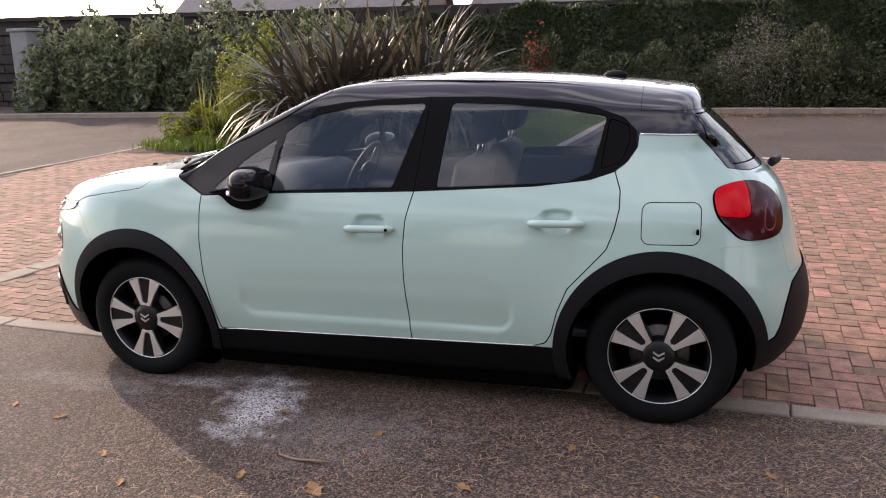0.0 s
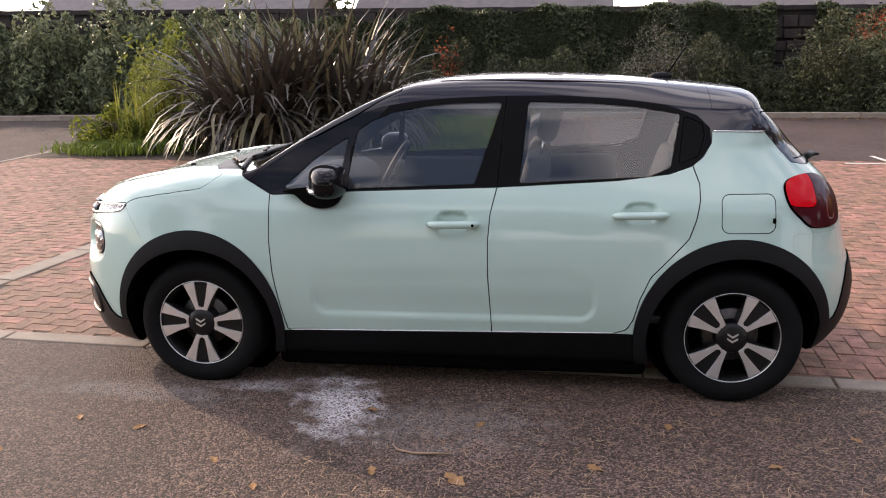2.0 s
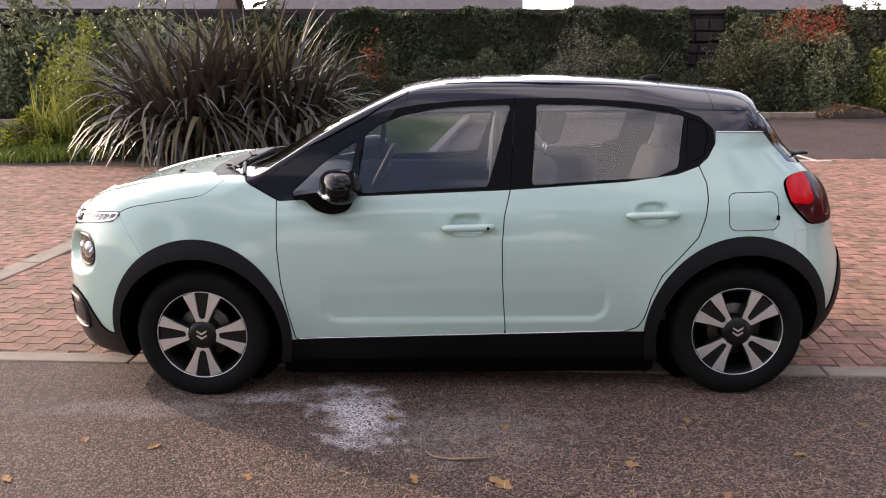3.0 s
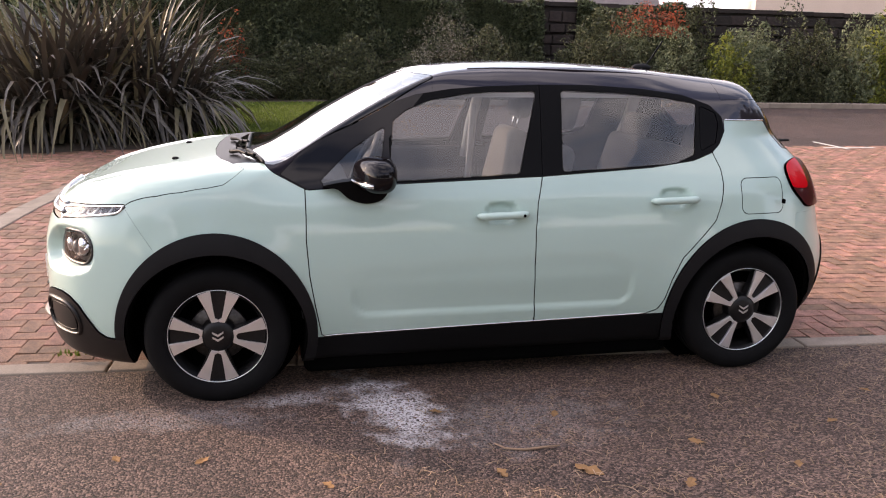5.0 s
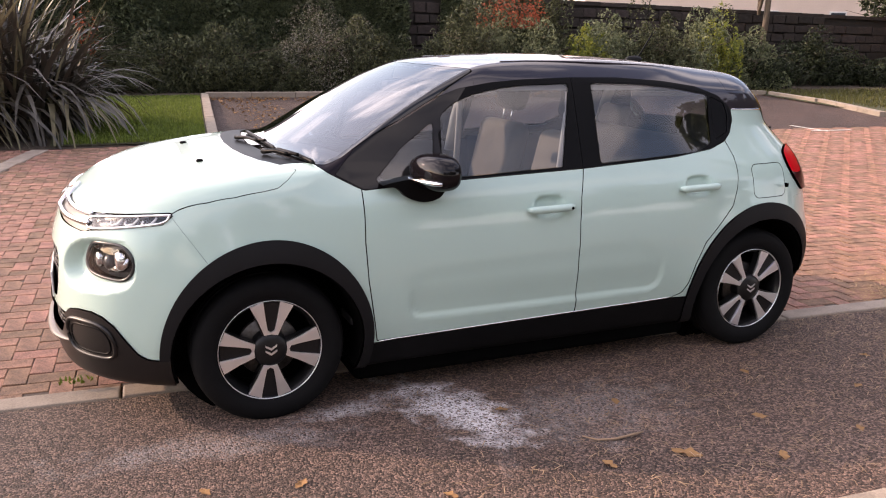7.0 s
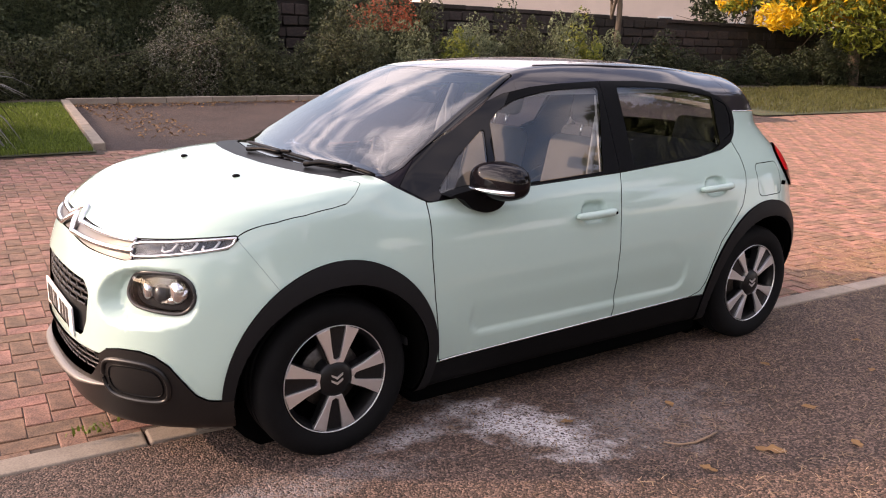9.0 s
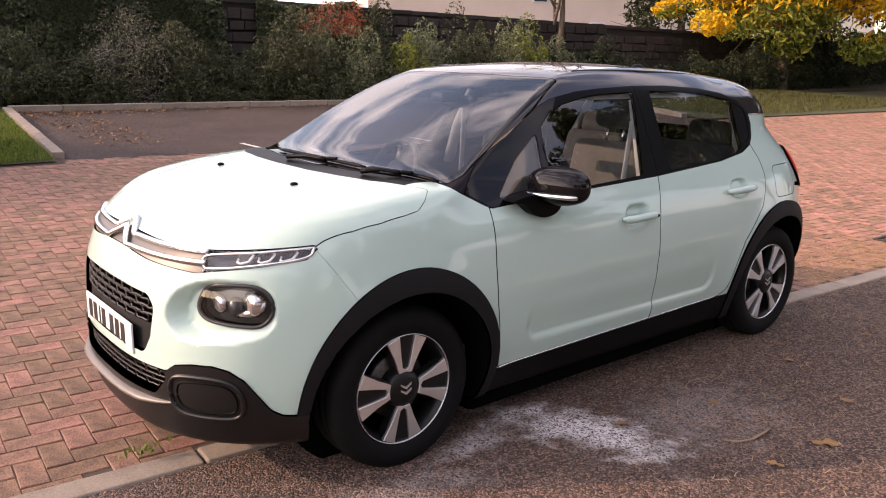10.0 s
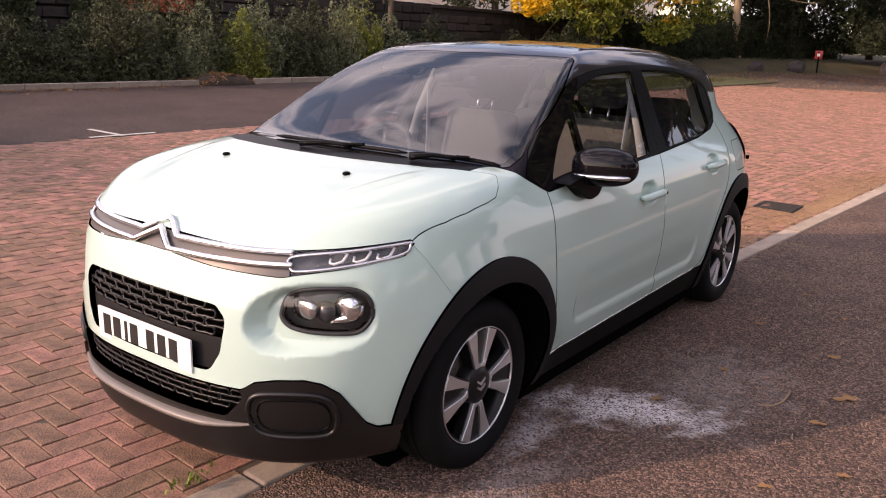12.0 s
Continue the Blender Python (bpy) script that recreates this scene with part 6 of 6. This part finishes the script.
# ---- trees ----
def limb(a, b, r0, r1, bend=0.1):
    a, b = np.array(a, float), np.array(b, float)
    t = np.linspace(0, 1, 7)[:, None]
    P = a + (b - a) * t + np.sin(t * math.pi) * rng.normal(size=3) * bend * np.linalg.norm(b - a) * 0.5
    return tube(P, np.linspace(r0, r1, 7), 9)


def tree(x, y, z, h, r, crown, material, label, n=5000, leaf=0.08, low=0.45, lumps=30, squash=0.8, second=None, bark=BARK):
    ob = thing("tree", label, "tree", group="trees round the car park", at=(x, y, z))
    parts = [limb((0, 0, -0.2), (0.15 * rng.normal(), 0.15 * rng.normal(), h * 0.55), r, r * 0.7, 0.05)]
    tips = []
    for k in range(9):
        a = 2.4 * k
        z0 = h * rng.uniform(0.3, 0.55)
        e = (crown * 0.55 * math.cos(a), crown * 0.55 * math.sin(a), h * (rng.uniform(0.55, 0.95) if squash <= 1 else rng.uniform(0.45, 0.68)))
        parts.append(limb((0, 0, z0), e, r * 0.45, 0.02, 0.2))
        for _ in range(3):
            tips.append((np.array(e) * rng.uniform(0.6, 1.1), rng.normal(size=3)))
    for e, d in tips:
        parts.append(limb(e * 0.8, e + d * 0.35 * crown, 0.03, 0.008, 0.2))
    part("trunk", join(parts), bark, ob, "grey-brown trunk and limbs" if bark is BARK else "tan trunk with sunlight in its tone")
    P = rng.normal(size=(n, 3))
    c = rng.normal(size=(lumps, 3))
    c /= np.linalg.norm(c, axis=1)[:, None]
    c *= rng.uniform(0.3, 0.95, (lumps, 1))
    pick = rng.integers(0, lumps, n)
    P = c[pick] + P / np.linalg.norm(P, axis=1)[:, None] * (rng.uniform(0.12, 0.32, lumps)[pick] * rng.random(n) ** 0.4)[:, None]
    P = P * (crown, crown, crown * squash) + (0, 0, h * low + crown * squash)
    # Autumn yellow goes on top and sunward, so the colour also carries sunlight.
    if second:
        up = P[:, 2] + 0.8 * np.sin(P[:, 0] * 1.3 + 1) + 0.5 * np.sin(P[:, 1] * 1.7) - 0.25 * P[:, 0] > h * low + crown * squash * 0.78
        part("crown", leaf_cloud(P[~up], leaf), second, ob, "green leaves turning", smooth=False)
        P = P[up]
    part("crown", leaf_cloud(P, leaf), material, ob, smooth=False)
    return ob


tree(15.55, 14.45, 0.4, 6.5, 0.10, 2.2, LEAF_LIME, "slender tree with thinning leaves by the wall", 2600, 0.06, 0.75)
tree(25.2, 12.4, 0.45, 6.0, 0.22, 5.2, LEAF_YELLOW, "broad tree with yellow and green autumn leaves", 26000, 0.115, 0.08, 64, 0.58, LEAF_TURNING)
tree(36.2, 10.6, 0.85, 9, 0.2, 3.6, LEAF_WOODS_SHADE, "tall tree on the bank, bare trunk coloured as sunlit", 9000, 0.12, 0.42, bark=SUNLIT_BARK)
# The wood looks shaded through its darkened leaf colour.
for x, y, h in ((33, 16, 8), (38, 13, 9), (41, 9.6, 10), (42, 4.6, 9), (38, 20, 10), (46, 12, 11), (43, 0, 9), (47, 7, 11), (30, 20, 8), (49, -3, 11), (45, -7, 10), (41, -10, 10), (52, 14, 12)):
    tree(x, y, 0.9, h, 0.2, 3.6, LEAF_WOODS_SHADE, "tree of the far wood in a shade-dark leaf colour", 9000, 0.13, 0.03, 40, 1.25)
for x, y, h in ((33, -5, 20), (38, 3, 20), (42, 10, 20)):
    tree(x, y, 0.9, h, 0.35, 5.6, LEAF_WOODS_SHADE, "tall tree beyond the car park in a shade-dark leaf colour", 11000, 0.26, 0.12, 44, 1.35)
# trees across the road, seen only in the glass
for x, y, h, r, low in ((-14, -17, 7, 3.2, 0.06), (-7, -18, 6, 3.0, 0.06), (-1, -18, 8, 3.2, 0.06), (4.5, -16.5, 9, 3.4, 0.06), (9, -16.5, 8.5, 3.2, 0.06), (13, -14.5, 8, 3.2, 0.06), (19, -10.5, 14, 4.6, 0.34), (24, -8, 14, 4.8, 0.34), (30, -5, 13, 4.6, 0.30)):
    tree(x, y, 0.1, h, 0.25, r, LEAF_DARK, "dark tall tree across the road", 12000, 0.24, low, 40, 1.2)
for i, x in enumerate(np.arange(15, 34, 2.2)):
    shrub("hedge", x, 13.4 + 0.8 * math.sin(i), 1.5, 1.2, 1.4 + 0.3 * math.sin(i * 2), "shrub below the trees in a shade-dark leaf colour", 0.05, 8000, material=LEAF_WOODS_SHADE)
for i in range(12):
    shrub("wood", 40 + 2.2 * (i % 3), -9 + 2.2 * i, 2.6, 2.4, 2.8, "undergrowth below the trees in a shade-dark leaf colour", 0.07, 9000, z=1.1, material=LEAF_WOODS_SHADE)

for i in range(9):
    shrub("wood", 27.5 + 2.1 * i, 13.8 - 0.55 * i, 2.4, 2.0, 2.4, "undergrowth below the trees in a shade-dark leaf colour", 0.07, 9000, z=0.6, material=LEAF_WOODS_SHADE)

# ---- houses beyond the wall ----
def house(x, y, w, d, eave, ridge, wall_mat, label, windows, turn=0):
    ob = thing("house", label, "house", group="houses beyond the wall", at=(x, y, 0.3))
    ob.rotation_euler = (0, 0, radians(turn))
    part("house_wall", ([(sx * w / 2, sy * d / 2, z) for sx in (-1, 1) for sy in (-1, 1) for z in (0, eave)] + [(-w / 2, 0, ridge), (w / 2, 0, ridge)],
                        [(0, 1, 5, 4), (2, 6, 7, 3), (0, 2, 3, 8, 1), (4, 5, 9, 7, 6)]), wall_mat, ob, smooth=False)
    ov = 0.35
    sl = (ridge - eave) / (d / 2)
    roof_v, roof_f = [], []
    for s in (-1, 1):
        k = len(roof_v)
        for th in (0.03, 0.16):
            roof_v += [(-w / 2 - ov, s * (d / 2 + ov), eave - sl * ov + th), (w / 2 + ov, s * (d / 2 + ov), eave - sl * ov + th), (w / 2 + ov, 0, ridge + th), (-w / 2 - ov, 0, ridge + th)]
        roof_f += [[k + i for i in q] for q in ((0, 1, 2, 3), (7, 6, 5, 4), (0, 4, 5, 1), (1, 5, 6, 2), (3, 2, 6, 7), (0, 3, 7, 4))]
    rf = part("house_roof", (roof_v, roof_f), SLATE, ob, "dark slate roof", smooth=False)
    part("chimney", box(w * 0.3, 0, ridge + 0.5, 0.9, 0.6, 1.5, 0.03), wall_mat, rf, smooth=False)
    for wx, wz in windows:
        wd = part("window", box(wx, -d / 2 - 0.01, wz, 1.0, 0.10, 1.3, 0.02), SIGN_WHITE, ob, "white window frame", smooth=False)
        part("pane", box(wx, -d / 2 - 0.055, wz, 0.84, 0.03, 1.14), PANE, wd, smooth=False)


house(-17.5, 38, 12, 9, 3.6, 6.3, HOUSE_STONE, "brown stone house beyond the wall", [(-3, 2.6), (0, 2.6), (3, 2.6)], 5)
house(-3.0, 44, 13, 9, 3.4, 6.6, HOUSE_STONE, "brown stone house beyond the wall", [(-4, 2.4), (0, 2.4), (4, 2.4)], -4)
house(15, 48, 14, 9, 3.6, 6.6, HOUSE_STONE, "brown stone house beyond the wall", [(-4, 2.6), (0, 2.6), (4, 2.6)], -12)
house(36, 40, 18, 9, 5.6, 9.0, RENDER_PINK, "pale pink rendered house beyond the wall", [(-6, 2.6), (-2.5, 2.6), (2, 2.6), (6, 2.6), (-6, 5.0), (2, 5.0)], -25)
house(58, 36, 20, 9, 5.6, 9.0, RENDER_PALE, "pale rendered house beyond the wall", [(-6, 2.6), (-2, 2.6), (3, 2.6)], -38)
house(66, 4, 14, 9, 5.2, 8.6, RENDER_PALE, "white house behind the far trees", [(-4, 3), (0, 3), (4, 3)], -80)

# ---- small things ----
sign = thing("red_sign", "small red sign with a white mark on a post", "sign", at=(35.6, 6.9, float(ground_z(35.6, 6.9)) + 0.04))
sign.scale = (1.2, 1.2, 1.2)
part("post", tube([(0, 0, 0), (0, 0, 0.75)], 0.03, 8), TRIM, sign)
part("sign_face", box(0, 0, 0.64, 0.04, 0.26, 0.30, 0.01), SIGN_RED, sign, "red sign face")
part("sign_mark", box(-0.024, 0, 0.64, 0.01, 0.10, 0.10, 0.004), SIGN_WHITE, sign)
for x, y, s in ((33.2, 8.8, 0.38), (35.2, 7.7, 0.46), (39.5, 4.6, 0.6)):
    v, f = blob((0, 0, 0), (s, s * 0.8, s * 0.7), 0.8, 10, 16)
    v = v * (1 + 0.18 * np.array([noise.noise(Vector(p) * 3 + Vector((x, y, 0))) for p in v])[:, None])
    r = solid("boulder", (v, f), ROCK, "dark rough boulder on the grass", "boulder", "boulders")
    r.location = (x, y, float(ground_z(x, y)) + s * 0.4)
drain = thing("drain_grate", "cast iron gully grate set in the paving", "drain", at=(4.6, -0.22, float(ground_z(4.6, -0.22)) + 0.004))
drain.scale = (0.8, 0.8, 1)
part("grate_frame", join([box(0, s * 0.21, 0, 0.46, 0.04, 0.03) for s in (-1, 1)] + [box(s * 0.21, 0, 0, 0.04, 0.38, 0.03) for s in (-1, 1)]), IRON, drain, smooth=False)
for k in range(6):
    part("bar", box(-0.15 + 0.06 * k, 0, -0.004, 0.022, 0.38, 0.026), IRON, drain, smooth=False)
for (x, y), (w, d), a in (((2.2, 7.0), (0.85, 0.06), -4), ((2.15, 7.3), (0.06, 0.7), 4), ((4.6, 6.55), (0.8, 0.06), -4), ((4.78, 6.85), (0.06, 0.75), 4), ((7.3, 6.35), (0.8, 0.06), -4), ((7.17, 6.6), (0.06, 0.75), 4), ((9.5, 6.1), (0.8, 0.06), -4), ((9.3, 6.4), (0.06, 0.75), 4)):
    ln = solid("bay_marking", box(0, 0, 0, w, d, 0.004), WHITE_LINE, "worn white bay marking on the paving edge", "road marking", "bay markings")
    ln.matrix_basis = pose(x, y, float(ground_z(x, y)) + 0.012, 1.7, 0, a)

twig = solid("twig", tube([(-0.13, 0.05, 0.008), (-0.10, 0.0, 0.010), (-0.03, -0.02, 0.008), (0.06, -0.02, 0.012), (0.12, -0.008, 0.008)], (0.003, 0.004, 0.005, 0.005, 0.003), 6), TWIG, "thin curved dry twig on the tarmac", "twig", smooth=True)
twig.location = (-0.055, -1.53, float(ground_z(-0.055, -1.53)))


def fallen_leaf(x, y, s):
    P = smooth_loop([(-1, 0), (-0.5, 0.45), (-0.2, 0.3), (0.1, 0.6), (0.4, 0.35), (1, 0.1), (0.45, -0.3), (0.15, -0.6), (-0.15, -0.3), (-0.5, -0.4)], 3) * s
    z = 0.005 + 0.16 * s * np.sin(np.linspace(0, 7, len(P)) + s * 90) ** 2
    V = np.c_[P, z].tolist() + [(0, 0, 0.004)]
    n = len(P)
    ob = solid("fallen_leaf", (V, [(i, (i + 1) % n, n) for i in range(n)]), LITTER, "curled brown fallen leaf on the tarmac", "leaf", "fallen leaves")
    ob.location = (x, y, float(ground_z(x, y)))
    ob.rotation_euler = (0, 0, rng.uniform(0, 6.28))


for x, y, s in ((-1.30, -1.42, 0.035), (0.10, -1.76, 0.06), (-1.62, -1.35, 0.03), (0.15, -1.22, 0.035), (0.62, -1.6, 0.04), (-0.22, -1.72, 0.035), (-0.35, -1.10, 0.03), (0.95, -1.15, 0.035), (-2.0, -1.5, 0.03), (1.3, -1.5, 0.03), (-1.75, -1.72, 0.035), (-0.85, -1.70, 0.03), (0.42, -1.92, 0.04), (1.7, -1.2, 0.03), (2.1, -1.75, 0.035), (-2.6, -1.2, 0.03), (-0.62, -1.90, 0.028), (0.9, -1.85, 0.03)):
    fallen_leaf(x, y, s)

def needles(name, X, Y, short, long, w, material, label):
    A = rng.uniform(0, 6.28, len(X))
    L = rng.uniform(short, long, len(X))
    D, S = np.c_[np.cos(A), np.sin(A)], np.c_[-np.sin(A), np.cos(A)]
    Z = ground_z(X, Y) + 0.006
    bow = S * (L * rng.uniform(-0.2, 0.2, len(X)))[:, None]
    row = lambda k, s, up: np.c_[np.c_[X, Y] + D * (L * k)[:, None] + bow * (1 - k * k) + S * s * w, Z + up]
    V = np.stack((row(-1, 0.8, 0), row(-1, -0.8, 0), row(0, 1, 0.003), row(0, -1, 0.003), row(1, 0.8, 0.001), row(1, -0.8, 0.001)), 1).reshape(-1, 3)
    k = np.arange(len(X))[:, None] * 6
    tagged(solid(name, (V, (k + [0, 1, 3, 2]).tolist() + (k + [2, 3, 5, 4]).tolist()), material, label, "needles"), kind="stuff")


n = 5600
X = np.concatenate((rng.uniform(-0.9, 3.2, n), rng.uniform(-3, 9, 2600)))
Y = np.concatenate((rng.uniform(-2.2, -0.55, n), kerb_y(X[n:]) + rng.normal(size=2600) * 0.35 - 0.05))
ok = rng.random(len(X)) < np.clip(0.35 + 0.25 * X, 0.08, 1.0)
needles("pine_needles", X[ok], Y[ok], 0.010, 0.030, 0.0016, NEEDLE, "dry pine needles scattered on the ground")
X = 5.4 + 1.5 * rng.normal(size=9000)
Y = kerb_y(X) + 0.09 + np.abs(rng.normal(size=9000)) * 0.42 * (0.6 + 0.4 * np.sin(X * 2.1))
ok = (X > 2.6) & (np.hypot((X - 4.6) / 0.16, (Y + 0.22) / 0.16) > 1)
needles("needle_drift", X[ok], Y[ok], 0.02, 0.055, 0.0021, STRAW, "drift of straw-coloured needles along the kerb")
PL = np.concatenate((np.c_[rng.uniform(0.3, 7.0, 900), far_y(rng.uniform(0.3, 7, 900)) - np.abs(rng.normal(size=900)) * 0.25], np.c_[rng.uniform(0.35, 1.3, 260), rng.uniform(8, 12.5, 260)], np.c_[rng.uniform(13, 26, 7500), 7.3 + np.abs(rng.normal(size=7500)) * 1.8], np.c_[rng.uniform(22, 36, 5000), rng.uniform(-2, 9, 5000)],
                     np.c_[7.8 + 0.5 * rng.normal(size=900), 12.3 + 0.3 * rng.normal(size=900)]))
PL = np.c_[PL, ground_z(PL[:, 0], PL[:, 1]) + 0.02]
PL[-900:, 2] += 0.22 * np.exp(-((PL[-900:, 0] - 7.8) / 0.5) ** 2)
tagged(solid("leaf_litter", leaf_cloud(PL, 0.035, 0.3, 1.0), LITTER, "brown leaves gathered along kerbs and verge", "leaves"), kind="stuff")
grass("kerb_weed", 26, lambda n: np.c_[-2.04 + 0.05 * rng.normal(size=n), -0.14 + 0.02 * rng.normal(size=n)], 0.028, GRASS, "small weed tuft growing beside the kerb", 1.2, 0.006)
heap_v, heap_f = blob((0, 0, 0), (0.75, 0.45, 0.24), 1.0, 10, 20)
heap = solid("soil_mound", (heap_v, heap_f), SOIL, "low mound of soil and leaves over the kerb", "mound", smooth=True)
heap.location = (7.9, 12.3, 0.36)

# ---- brick paving, laid in herringbone ----
U = 0.103
pavement = thing("brick_paving", "red brick paving laid in herringbone", "pavement", kind="structure")
flat_v = np.array([(sx * (U - 0.0022), sy * (U / 2 - 0.0022), z) for z in (-0.02, 0.0275) for sx, sy in ((-1, -1), (1, -1), (1, 1), (-1, 1))] + [(sx * (U - 0.0045), sy * (U / 2 - 0.0045), 0.03) for sx, sy in ((-1, -1), (1, -1), (1, 1), (-1, 1))])
flat_f = [(0, 1, 5, 4), (1, 2, 6, 5), (2, 3, 7, 6), (3, 0, 4, 7), (4, 5, 9, 8), (5, 6, 10, 9), (6, 7, 11, 10), (7, 4, 8, 11), (8, 9, 10, 11)]
brick_mesh = mesh_data("brick", flat_v, flat_f, BRICK, smooth=False)
turn = math.atan(-0.066)
ct, st = math.cos(turn), math.sin(turn)
near, BV, BF, kk = [], [], [], 0
for gx in range(-115, 262):
    for gy in range(-15, 95):
        c = (gx - gy) % 4
        if c == 0:
            u, w, rot = (gx + 1.0) * U, (gy + 0.5) * U, 0
        elif c == 3:
            u, w, rot = (gx + 0.5) * U, (gy + 1.0) * U, 1
        else:
            continue
        x, y = u * ct - w * st, -0.36 + u * st + w * ct
        if y < kerb_y(x) + (0.06 if rot else 0.02) or y > (bay_y(x) - 0.02 if x < 12.6 else 6.9) or x < -11.5 or x > 27.3 - 0.75 * y:
            continue
        if x < -7.55 and y > 4.6 + 0.05 * (x + 7.4):
            continue
        if -7.1 < x < -0.4 and y > 7.05:
            continue
        kx = np.interp(y, (0.05, 1.6, 3.6, 5.6, 6.9), (-3.72, -3.45, -3.2, -2.85, -2.45))
        if abs(x - kx) < 0.06 and y > 0:
            continue
        z = float(ground_z(x, y)) - 0.0245 + rng.normal() * 0.0005
        m = pose(x, y, z, (-3.15 if y < kerb_y(x) else 1.72) + rng.normal() * 0.12, rng.normal() * 0.12, math.degrees(turn) + 90 * rot + rng.normal() * 0.5)
        if len(near) < 300 and -3.3 < x < -1.45 and y < 1.9:
            o = new("brick", brick_mesh)
            o.parent = pavement
            o.matrix_basis = m
            near.append(o)
        else:
            mm = np.array(m)
            BV.append(flat_v @ mm[:3, :3].T + mm[:3, 3])
            BF.append(np.array(flat_f) + kk)
            kk += 12
bulk_b = part("laid_bricks", (np.concatenate(BV), np.concatenate(BF)), BRICK_ISLAND, pavement, smooth=False)
bulk_b["kind"] = "stuff"
